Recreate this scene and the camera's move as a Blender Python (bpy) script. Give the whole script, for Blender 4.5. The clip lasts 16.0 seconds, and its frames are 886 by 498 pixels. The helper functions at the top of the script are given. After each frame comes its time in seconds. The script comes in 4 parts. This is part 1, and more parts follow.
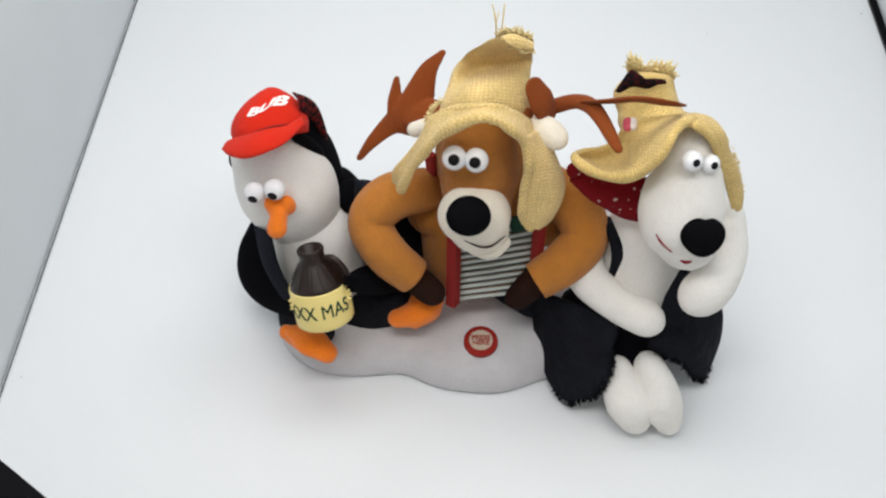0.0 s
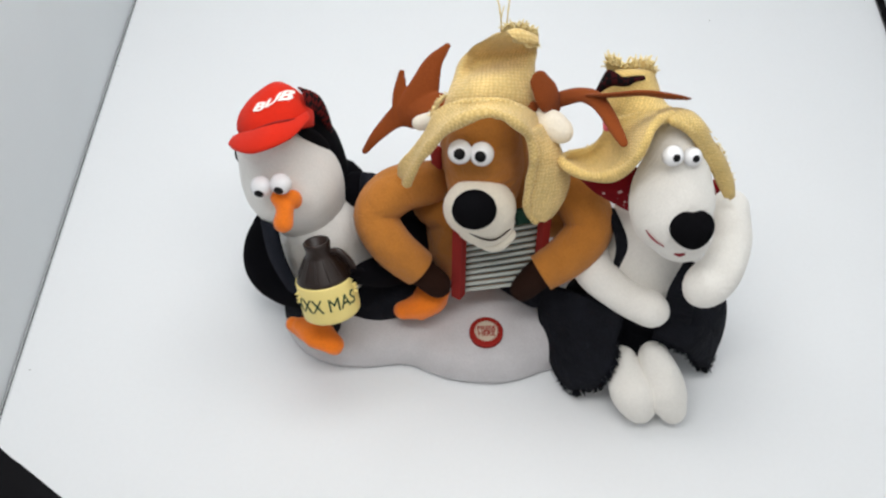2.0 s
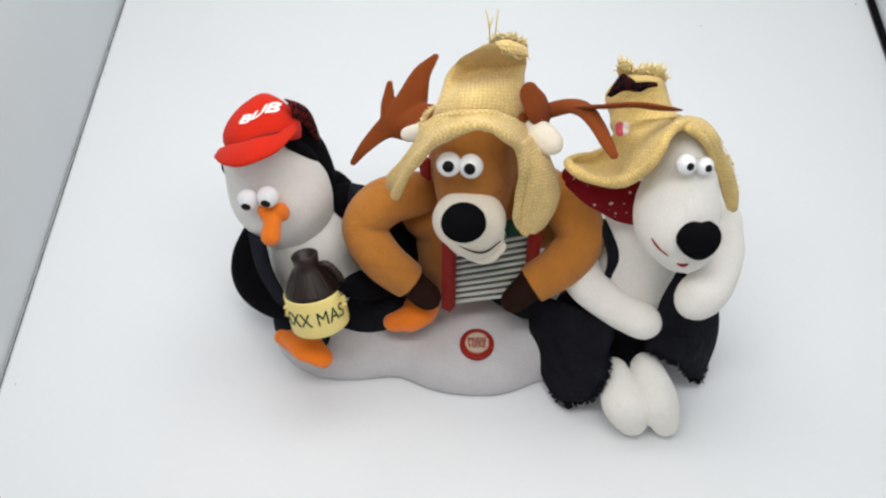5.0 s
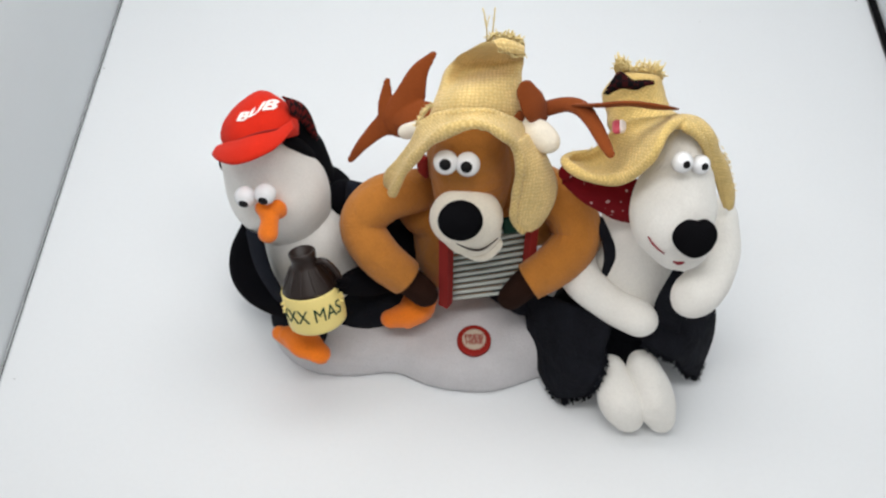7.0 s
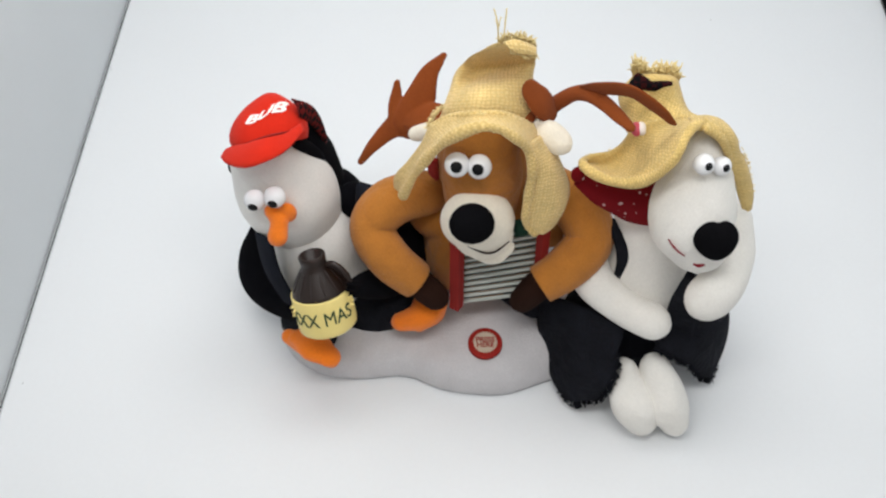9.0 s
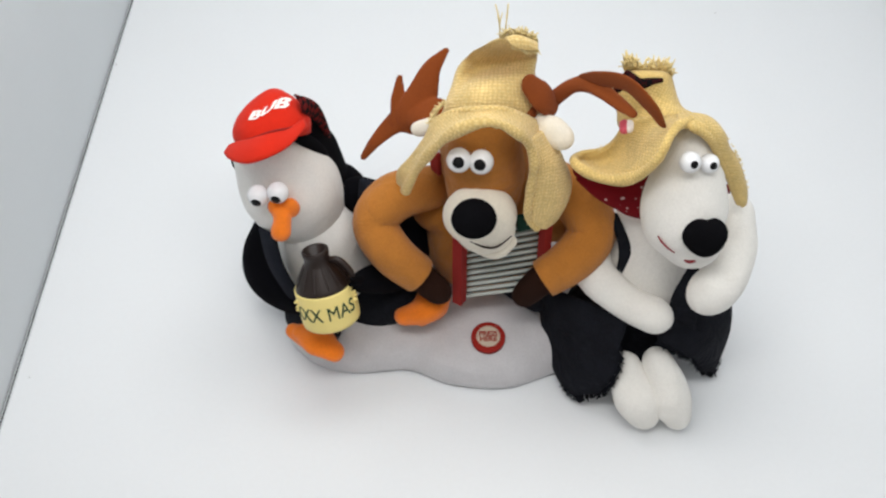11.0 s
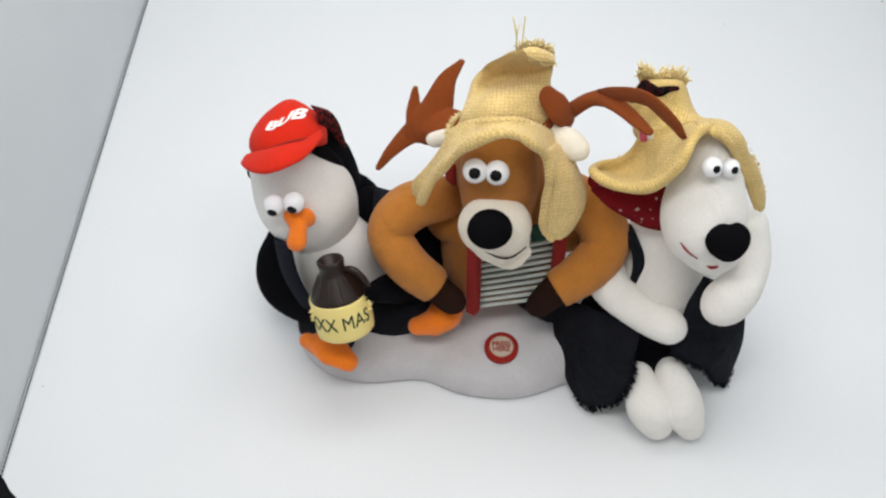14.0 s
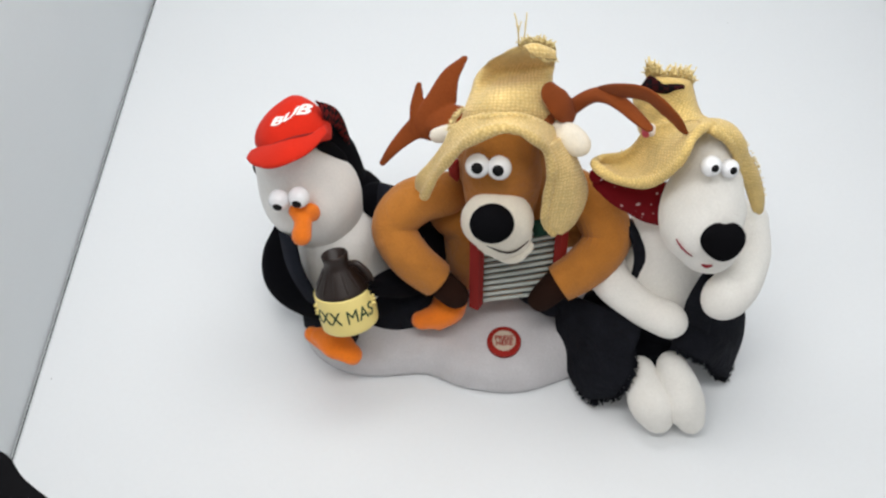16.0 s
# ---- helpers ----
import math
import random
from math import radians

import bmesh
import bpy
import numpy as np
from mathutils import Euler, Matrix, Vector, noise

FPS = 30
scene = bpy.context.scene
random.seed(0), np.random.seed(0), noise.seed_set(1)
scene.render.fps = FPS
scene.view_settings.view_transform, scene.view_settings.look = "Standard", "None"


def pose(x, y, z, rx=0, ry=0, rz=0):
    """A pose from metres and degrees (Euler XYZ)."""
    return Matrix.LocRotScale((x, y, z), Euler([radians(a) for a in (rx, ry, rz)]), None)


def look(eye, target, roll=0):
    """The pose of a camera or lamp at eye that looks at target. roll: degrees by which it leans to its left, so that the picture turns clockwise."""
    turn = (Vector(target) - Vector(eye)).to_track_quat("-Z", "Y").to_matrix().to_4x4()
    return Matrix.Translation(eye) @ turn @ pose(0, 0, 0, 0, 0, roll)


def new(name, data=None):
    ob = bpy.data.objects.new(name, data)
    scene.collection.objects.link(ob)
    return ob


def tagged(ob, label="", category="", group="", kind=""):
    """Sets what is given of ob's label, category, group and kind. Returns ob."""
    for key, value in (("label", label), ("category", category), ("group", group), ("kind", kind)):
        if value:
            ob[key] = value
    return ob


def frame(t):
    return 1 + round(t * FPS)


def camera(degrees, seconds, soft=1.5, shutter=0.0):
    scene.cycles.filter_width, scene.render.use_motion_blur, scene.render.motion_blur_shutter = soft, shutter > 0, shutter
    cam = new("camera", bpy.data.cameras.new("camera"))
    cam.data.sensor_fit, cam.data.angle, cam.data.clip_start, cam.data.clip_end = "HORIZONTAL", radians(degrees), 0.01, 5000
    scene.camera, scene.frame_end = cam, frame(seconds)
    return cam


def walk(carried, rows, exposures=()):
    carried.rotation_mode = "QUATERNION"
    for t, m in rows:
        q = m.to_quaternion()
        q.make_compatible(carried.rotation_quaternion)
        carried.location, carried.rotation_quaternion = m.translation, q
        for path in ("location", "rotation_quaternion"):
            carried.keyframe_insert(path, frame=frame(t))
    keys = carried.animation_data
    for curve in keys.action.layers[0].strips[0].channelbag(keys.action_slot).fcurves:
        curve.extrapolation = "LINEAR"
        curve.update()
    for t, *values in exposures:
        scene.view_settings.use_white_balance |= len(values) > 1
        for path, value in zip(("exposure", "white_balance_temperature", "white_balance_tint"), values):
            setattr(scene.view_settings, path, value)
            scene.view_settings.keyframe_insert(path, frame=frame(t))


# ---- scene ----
from mathutils.bvhtree import BVHTree

# ---- camera ----
cam = camera(47.06, 16.0, soft=2.3)
PATH = [
    (0, (0.0, -0.445, 0.62), (0.0, 0.1702, -0.1683), 0.0),
    (0.5, (-0.0012, -0.4383, 0.6211), (0.0021, 0.17, -0.1726), -0.04),
    (1, (0.0003, -0.4405, 0.621), (0.0017, 0.163, -0.1764), -0.14),
    (1.5, (0.0012, -0.442, 0.624), (-0.0026, 0.1594, -0.1749), -0.56),
    (2, (-0.0035, -0.4412, 0.6273), (-0.0036, 0.1591, -0.1725), -0.33),
    (2.5, (-0.0028, -0.4397, 0.6284), (-0.0027, 0.1608, -0.1712), -0.38),
    (3, (-0.0019, -0.438, 0.6296), (-0.0023, 0.1628, -0.1699), -0.42),
    (3.5, (0.0006, -0.4359, 0.6288), (-0.0027, 0.1652, -0.1704), -0.73),
    (4, (-0.0022, -0.4338, 0.6268), (0.0019, 0.1681, -0.1718), -0.19),
    (6.5, (0.0022, -0.4278, 0.629), (0.0085, 0.1649, -0.1764), -0.12),
    (7, (0.0021, -0.4281, 0.6305), (0.0065, 0.1641, -0.1753), -0.08),
    (7.5, (0.0026, -0.4277, 0.6291), (0.0071, 0.166, -0.1756), -0.16),
    (8, (0.0043, -0.4229, 0.6292), (0.0078, 0.167, -0.1783), -0.49),
    (8.5, (0.0005, -0.4237, 0.6286), (0.0023, 0.1669, -0.1784), -0.52),
    (9, (-0.0008, -0.4211, 0.6284), (-0.0026, 0.1678, -0.1798), -0.75),
    (11.5, (0.0026, -0.4211, 0.6322), (-0.007, 0.1613, -0.1807), -1.44),
    (12, (-0.0008, -0.4258, 0.6335), (-0.0097, 0.1593, -0.1774), -1.28),
    (12.5, (-0.0021, -0.4261, 0.6356), (-0.0139, 0.1596, -0.1748), -1.52),
    (13, (-0.0049, -0.4273, 0.6359), (-0.0129, 0.1619, -0.172), -1.23),
    (13.5, (-0.0068, -0.4251, 0.6332), (-0.0158, 0.1675, -0.1723), -1.23),
    (14, (-0.0067, -0.4217, 0.6336), (-0.0162, 0.1681, -0.1739), -1.31),
    (14.5, (-0.0037, -0.4213, 0.634), (-0.0164, 0.1679, -0.1739), -1.62),
    (15, (-0.0048, -0.4206, 0.6352), (-0.0174, 0.1655, -0.175), -1.46),
    (15.5, (-0.003, -0.4262, 0.6357), (-0.017, 0.1618, -0.1731), -1.5),
    (16, (-0.004, -0.4294, 0.6372), (-0.0206, 0.1611, -0.1696), -1.76),
]
walk(cam, [(t, look(eye, target, roll)) for t, eye, target, roll in PATH])

# ---- light: a white tent lit by two LED panels under its roof ----
world = bpy.data.worlds.new("studio")
scene.world = world
world.use_nodes = True
world.node_tree.nodes["Background"].inputs[0].default_value = (1.0, 0.985, 0.965, 1)
world.node_tree.nodes["Background"].inputs[1].default_value = 0.43
scene.view_settings.exposure = 0.0


def panel_lamp(name, eye, target, sx, sy, watts):
    data = bpy.data.lights.new(name, "AREA")
    data.shape, data.size, data.size_y, data.energy, data.color = "RECTANGLE", sx, sy, watts, (1.0, 0.985, 0.965)
    ob = new(name, data)
    ob.matrix_world = look(eye, target)
    return ob


panel_lamp("led_light", (-0.02, 0.15, 0.775), (-0.02, 0.11, 0), 0.54, 0.22, 2.10)
panel_lamp("led_light", (-0.02, -0.24, 0.775), (-0.02, -0.04, 0), 0.54, 0.14, 2.65)


# ---- materials ----
def rgb(h):
    """Linear colour from a display hex string."""
    out = []
    for n in (0, 2, 4):
        c = int(h[n:n + 2], 16) / 255
        out.append(c / 12.92 if c <= 0.04045 else ((c + 0.055) / 1.055) ** 2.4)
    return (*out, 1)


def base_material(name, colour, rough, sheen=0.0, spread=0.14, big=45.0, fine=900.0, bump=0.25, dist=0.0004, spec=0.3, metal=0.0):
    """A surface with colour drift at two scales and fine relief, in metres."""
    m = bpy.data.materials.new(name)
    m.use_nodes = True
    nt = m.node_tree
    b = nt.nodes["Principled BSDF"]
    b.inputs["Roughness"].default_value = rough
    b.inputs["Specular IOR Level"].default_value = spec
    b.inputs["Metallic"].default_value = metal
    b.inputs["Sheen Weight"].default_value = sheen
    b.inputs["Sheen Roughness"].default_value = 0.6
    co = nt.nodes.new("ShaderNodeTexCoord")
    n1 = nt.nodes.new("ShaderNodeTexNoise")
    n1.inputs["Scale"].default_value, n1.inputs["Detail"].default_value = big, 4
    n2 = nt.nodes.new("ShaderNodeTexNoise")
    n2.inputs["Scale"].default_value, n2.inputs["Detail"].default_value = fine, 3
    for n in (n1, n2):
        nt.links.new(co.outputs["Object"], n.inputs["Vector"])
    mix = nt.nodes.new("ShaderNodeMath")
    mix.operation = "ADD"
    nt.links.new(n1.outputs["Fac"], mix.inputs[0])
    nt.links.new(n2.outputs["Fac"], mix.inputs[1])
    ramp = nt.nodes.new("ShaderNodeMapRange")
    ramp.inputs["From Min"].default_value, ramp.inputs["From Max"].default_value = 0.6, 1.4
    ramp.inputs["To Min"].default_value, ramp.inputs["To Max"].default_value = 1 - spread, 1 + spread
    nt.links.new(mix.outputs[0], ramp.inputs["Value"])
    tint = nt.nodes.new("ShaderNodeVectorMath")
    tint.operation = "MULTIPLY"
    tint.inputs[0].default_value = colour[:3]
    nt.links.new(ramp.outputs[0], tint.inputs[1])
    nt.links.new(tint.outputs[0], b.inputs["Base Color"])
    bp = nt.nodes.new("ShaderNodeBump")
    bp.inputs["Strength"].default_value, bp.inputs["Distance"].default_value = bump, dist
    nt.links.new(n2.outputs["Fac"], bp.inputs["Height"])
    nt.links.new(bp.outputs[0], b.inputs["Normal"])
    return m


def creased(m, scale, depth):
    """Adds soft folds to a cloth."""
    nt = m.node_tree
    b = nt.nodes["Principled BSDF"]
    n = nt.nodes.new("ShaderNodeTexNoise")
    n.inputs["Scale"].default_value, n.inputs["Detail"].default_value, n.inputs["Distortion"].default_value = scale, 3, 1.6
    nt.links.new(nt.nodes["Texture Coordinate"].outputs["Object"], n.inputs["Vector"])
    bp = nt.nodes.new("ShaderNodeBump")
    bp.inputs["Strength"].default_value, bp.inputs["Distance"].default_value = 1.0, depth
    nt.links.new(n.outputs["Fac"], bp.inputs["Height"])
    nt.links.new(b.inputs["Normal"].links[0].from_socket, bp.inputs["Normal"])
    nt.links.new(bp.outputs[0], b.inputs["Normal"])
    return m


def knit_material(name, colour, dark, pitch=0.0022, tilt=0.0):
    """A coarse yarn weave: two crossing wave fields give stitch relief and darker gaps."""
    m = base_material(name, colour, 0.95, sheen=0.2, spread=0.3, big=70, fine=650)
    nt = m.node_tree
    b = nt.nodes["Principled BSDF"]
    co = nt.nodes["Texture Coordinate"]
    mp = nt.nodes.new("ShaderNodeMapping")
    mp.inputs["Rotation"].default_value = (0.0, 0.0, tilt)
    nt.links.new(co.outputs["UV"], mp.inputs["Vector"])
    waves = []
    for axis, k in (("X", 1.0), ("Y", 1.2)):
        w = nt.nodes.new("ShaderNodeTexWave")
        w.bands_direction = axis
        w.inputs["Scale"].default_value = 0.314 / pitch * k
        w.inputs["Distortion"].default_value, w.inputs["Detail"].default_value = 4.8, 4
        w.inputs["Detail Scale"].default_value = 1.6
        nt.links.new(mp.outputs[0], w.inputs["Vector"])
        waves.append(w)
    mul = nt.nodes.new("ShaderNodeMath")
    mul.operation = "MULTIPLY"
    nt.links.new(waves[0].outputs["Fac"], mul.inputs[0])
    nt.links.new(waves[1].outputs["Fac"], mul.inputs[1])
    old = b.inputs["Base Color"].links[0].from_socket
    mx = nt.nodes.new("ShaderNodeMix")
    mx.data_type = "RGBA"
    mr = nt.nodes.new("ShaderNodeMapRange")
    mr.inputs["From Min"].default_value, mr.inputs["From Max"].default_value = -0.25, 0.35
    nt.links.new(mul.outputs[0], mr.inputs["Value"])
    nt.links.new(mr.outputs[0], mx.inputs["Factor"])
    mx.inputs[6].default_value = dark
    nt.links.new(old, mx.inputs[7])
    nt.links.new(mx.outputs[2], b.inputs["Base Color"])
    bp = nt.nodes.new("ShaderNodeBump")
    bp.inputs["Strength"].default_value, bp.inputs["Distance"].default_value = 0.9, 0.0004
    nt.links.new(mul.outputs[0], bp.inputs["Height"])
    nt.links.new(b.inputs["Normal"].links[0].from_socket, bp.inputs["Normal"])
    nt.links.new(bp.outputs[0], b.inputs["Normal"])
    return m


def patterned(name, colour, second, kind, scale, rough=0.9):
    """Cloth with a printed second colour: dots or checks."""
    m = base_material(name, colour, rough, spec=0.1)
    nt = m.node_tree
    b = nt.nodes["Principled BSDF"]
    co = nt.nodes["Texture Coordinate"]
    if kind == "dots":
        t = nt.nodes.new("ShaderNodeTexVoronoi")
        t.inputs["Scale"].default_value = scale
        mr = nt.nodes.new("ShaderNodeMapRange")
        mr.inputs["From Min"].default_value, mr.inputs["From Max"].default_value = 0.20, 0.13
        nt.links.new(co.outputs["Object"], t.inputs["Vector"])
        nt.links.new(t.outputs["Distance"], mr.inputs["Value"])
        fac = mr.outputs[0]
    else:
        t = nt.nodes.new("ShaderNodeTexChecker")
        t.inputs["Scale"].default_value = scale
        nt.links.new(co.outputs["Object"], t.inputs["Vector"])
        fac = t.outputs["Fac"]
    old = b.inputs["Base Color"].links[0].from_socket
    mx = nt.nodes.new("ShaderNodeMix")
    mx.data_type = "RGBA"
    nt.links.new(fac, mx.inputs["Factor"])
    nt.links.new(old, mx.inputs[6])
    mx.inputs[7].default_value = second
    nt.links.new(mx.outputs[2], b.inputs["Base Color"])
    return m


SHEET = base_material("white_vinyl", (0.80, 0.82, 0.84, 1), 0.55, spread=0.012, big=5, fine=300, bump=0.03, spec=0.25)
WALL = base_material("tent_fabric", (0.64, 0.67, 0.69, 1), 0.8, spread=0.03, big=8, fine=1200, bump=0.1)
DARK = base_material("black_fabric", (0.006, 0.006, 0.007, 1), 0.95, spec=0.05)
TABLE = base_material("grey_laminate", (0.30, 0.30, 0.30, 1), 0.6, spread=0.06, big=12, fine=400, bump=0.05)
LINT = base_material("grey_lint", (0.42, 0.43, 0.43, 1), 0.9)
THREAD = base_material("dark_thread", (0.012, 0.014, 0.015, 1), 0.9)
SNOW = base_material("snow_plush", (0.57, 0.555, 0.57, 1), 0.95, sheen=0.25, spread=0.09, big=60, fine=750, bump=0.6, dist=0.0008)
WHITE = creased(base_material("white_plush", (0.82, 0.80, 0.755, 1), 0.95, sheen=0.2, spread=0.07, big=50, fine=750, bump=0.35, dist=0.0008), 30, 0.0022)
FACE = creased(base_material("penguin_white_plush", (0.78, 0.765, 0.735, 1), 0.95, sheen=0.25, spread=0.07, big=50, fine=750, bump=0.35, dist=0.0008), 28, 0.0022)
BLACK = base_material("black_plush", (0.0035, 0.0035, 0.005, 1), 0.95, sheen=0.0, spread=0.25, spec=0.06)
TAN = creased(base_material("tan_plush", rgb("b0702a"), 0.95, sheen=0.12, spread=0.13, big=110, fine=750, bump=0.6, dist=0.0008), 34, 0.0026)
CREAM = base_material("cream_plush", (0.82, 0.76, 0.64, 1), 0.95, sheen=0.3, spread=0.09, fine=750, bump=0.6, dist=0.0008)
NOSE = base_material("black_velvet", (0.004, 0.004, 0.005, 1), 0.95, spec=0.04, spread=0.25)
ORANGE = base_material("orange_felt", rgb("ee7a12"), 0.9, sheen=0.2, spread=0.14, fine=800, bump=0.6, dist=0.0007)
RED = base_material("red_felt", rgb("cc2814"), 0.9, spec=0.15, sheen=0.04, spread=0.08, fine=800, bump=0.6, dist=0.0007)
DEEPRED = base_material("dark_red_felt", rgb("8e2420"), 0.9, spread=0.15, fine=1200)
FELT = base_material("brown_felt", rgb("82401a"), 0.95, spec=0.15, sheen=0.04, spread=0.12, fine=800, bump=0.6, dist=0.0007)
HOOF = base_material("dark_brown_plush", rgb("28160f"), 0.95, spec=0.12, sheen=0.0, spread=0.2, fine=800, bump=0.6, dist=0.0007)
DENIM = creased(base_material("dark_navy_twill", (0.0085, 0.0092, 0.0130, 1), 0.9, sheen=0.0, spec=0.10, spread=0.35, big=70, fine=800, bump=0.6, dist=0.0007), 48, 0.004)
STRAW = knit_material("straw_knit", rgb("e4c98a"), rgb("c09c54"), 0.0021)
STRAW_EDGE = knit_material("straw_knit_edge", rgb("e2c684"), rgb("ba964c"), 0.0026, 0.7)
STRAW2 = knit_material("straw_weave", rgb("dfc27b"), rgb("b8954a"), 0.0018, 0.6)
YARN = base_material("straw_yarn", rgb("e2cf98"), 0.95, spread=0.25)
JUG = base_material("brown_plastic", rgb("20130e"), 0.42, spread=0.1, bump=0.05, spec=0.45)
LABEL = base_material("yellow_plastic", rgb("edd98a"), 0.45, spread=0.03, bump=0.05, spec=0.4)
INK = base_material("green_ink", rgb("20402c"), 0.7)
EYE = base_material("white_eye_plastic", (0.84, 0.85, 0.87, 1), 0.18, spread=0.01, bump=0.0, spec=0.5)
PUPIL = base_material("black_eye_plastic", (0.002, 0.002, 0.003, 1), 0.5, spread=0.1, bump=0.0, spec=0.2)
STRIPE_W = base_material("white_bellows", rgb("bcc0ba"), 0.8, spread=0.05)
STRIPE_G = base_material("grey_bellows", rgb("57625f"), 0.8, spread=0.1)
GREEN = base_material("dark_green_cloth", rgb("16382c"), 0.9, spread=0.15)
BUTTON = base_material("red_button_print", rgb("962018"), 0.85, spread=0.1)
BUTTON2 = base_material("cream_button_print", rgb("c8b8a4"), 0.7, spread=0.06)
WHITEINK = base_material("white_embroidery", rgb("f4f0ea"), 0.8, spread=0.04)
BANDANA = patterned("dotted_bandana", rgb("74121a"), rgb("c8a8a4"), "dots", 170)
PLAID = patterned("red_black_plaid", rgb("641a1a"), rgb("1a1214"), "checks", 260)
PATCH = patterned("dark_plaid_patch", rgb("0a0b0e"), rgb("320d10"), "checks", 300)
PINRED = base_material("pink_bead", rgb("c4505e"), 0.35)
CLEAR = base_material("pale_bead", rgb("e8dcd4"), 0.3)
MOUTH = base_material("red_stitching", rgb("8e2a33"), 0.9)
GREYDENIM = base_material("grey_denim", (0.013, 0.015, 0.022, 1), 0.95, spec=0.08, spread=0.2, fine=1500, bump=0.5)


# ---- mesh helpers ----
ORIGIN = {}


def place(name, at, label, category, group=""):
    """An Empty at a thing's base that carries its parts."""
    ob = new(name)
    ob.location = at
    ob.empty_display_size = 0.02
    ORIGIN[ob.name] = Vector(at)
    return tagged(ob, label, category, group)


def part(name, bm, mat, parent=None, label="", pivot=None, smooth=True):
    """Links a bmesh, given in world metres, as one mesh under a thing or a part."""
    up = ORIGIN[parent.name] if parent else Vector()
    at = Vector(pivot) if pivot else up
    bmesh.ops.translate(bm, verts=bm.verts, vec=-at)
    bmesh.ops.recalc_face_normals(bm, faces=bm.faces)
    me = bpy.data.meshes.new(name)
    bm.to_mesh(me)
    bm.free()
    if smooth:
        me.polygons.foreach_set("use_smooth", [True] * len(me.polygons))
    mats = mat if isinstance(mat, (list, tuple)) else [mat]
    for mm in mats:
        me.materials.append(mm)
    ob = new(name, me)
    ob.parent = parent
    ob.location = at - up
    ORIGIN[ob.name] = at
    if "plush" in mats[0].name and len(me.vertices) < 4000:
        sm = ob.modifiers.new("soften", "SMOOTH")
        sm.factor, sm.iterations = 0.5, 7
    return tagged(ob, label)


def curve_through(pts, n):
    """Points and a smooth run through them."""
    pts = [Vector(p) for p in pts]
    if len(pts) == 2:
        return [pts[0].lerp(pts[1], i / n) for i in range(n + 1)]
    ext = [2 * pts[0] - pts[1]] + pts + [2 * pts[-1] - pts[-2]]
    out = []
    for i in range(1, len(ext) - 2):
        a, b, c, d = ext[i - 1:i + 3]
        for k in range(n):
            t = k / n
            out.append(0.5 * ((2 * b) + (c - a) * t + (2 * a - 5 * b + 4 * c - d) * t * t + (3 * b - a - 3 * c + d) * t ** 3))
    return out + [pts[-1]]


def spread_values(vals, n):
    v = [Vector((x, 0, 0)) for x in vals]
    return [p.x for p in curve_through(v, n)]


def loft(bm, pts, radii, seg=20, n=6, flat=None, cap=True, wob=0.0, square=0.0):
    """A stuffed tube through pts with round ends. flat: (axis, factor) thins it along an axis."""
    c = curve_through(pts, n)
    r = [max(x, 0.0004) for x in spread_values(radii, n)]
    if cap:
        d0, d1 = (c[0] - c[1]).normalized(), (c[-1] - c[-2]).normalized()
        k = [math.sin(a * math.pi / 10) for a in (4.85, 4, 3, 2, 1)]
        h = [math.cos(a * math.pi / 10) for a in (4.85, 4, 3, 2, 1)]
        tail = cap != "start"
        c = [c[0] + d0 * r[0] * s for s in k] + c + [c[-1] + d1 * r[-1] * s for s in reversed(k) if tail]
        r = [r[0] * s for s in h] + r + [r[-1] * s for s in reversed(h) if tail]
    up = Vector((0.13, 0.2, 0.97))
    rings = []
    side = None
    for i, p in enumerate(c):
        t = (c[min(i + 1, len(c) - 1)] - c[max(i - 1, 0)]).normalized()
        if side is None:
            side = t.cross(up).normalized()
        side = (side - t * side.dot(t)).normalized()
        other = t.cross(side)
        ring = []
        for s in range(seg):
            a = 2 * math.pi * s / seg
            o = (side * math.cos(a) + other * math.sin(a)) * r[i]
            if flat:
                ax = Vector(flat[0]).normalized()
                o = o - ax * o.dot(ax) * (1 - flat[1])
            q = p + o
            if wob:
                q = q + o.normalized() * wob * noise.noise(q * 60)
            ring.append(bm.verts.new(q))
        rings.append(ring)
    uv = bm.loops.layers.uv.verify()
    run, mean = [0.0], 2 * math.pi * sum(r) / len(r) / seg
    for p, q in zip(c, c[1:]):
        run.append(run[-1] + (q - p).length)
    for i, (a, b) in enumerate(zip(rings, rings[1:])):
        for s in range(seg):
            f = bm.faces.new((a[s], a[(s + 1) % seg], b[(s + 1) % seg], b[s]))
            for lp, (x, y) in zip(f.loops, ((i, s), (i, s + 1), (i + 1, s + 1), (i + 1, s))):
                lp[uv].uv = (run[x], y * mean)
    bm.faces.new(rings[0])
    bm.faces.new(list(reversed(rings[-1])))
    return bm


def ball(bm, at, r, turn=None, seg=28, wob=0.0):
    """A stuffed ball; r is one radius or three."""
    r = r if isinstance(r, (tuple, list)) else (r, r, r)
    m = Matrix.Translation(at) @ (turn or Matrix()).to_4x4() @ Matrix.Diagonal((*r, 1))
    made = bmesh.ops.create_uvsphere(bm, u_segments=seg, v_segments=seg // 2 + 2, radius=1, matrix=m)["verts"]
    if wob:
        for v in made:
            v.co += (v.co - Vector(at)).normalized() * wob * noise.noise(v.co * 60)
    return bm


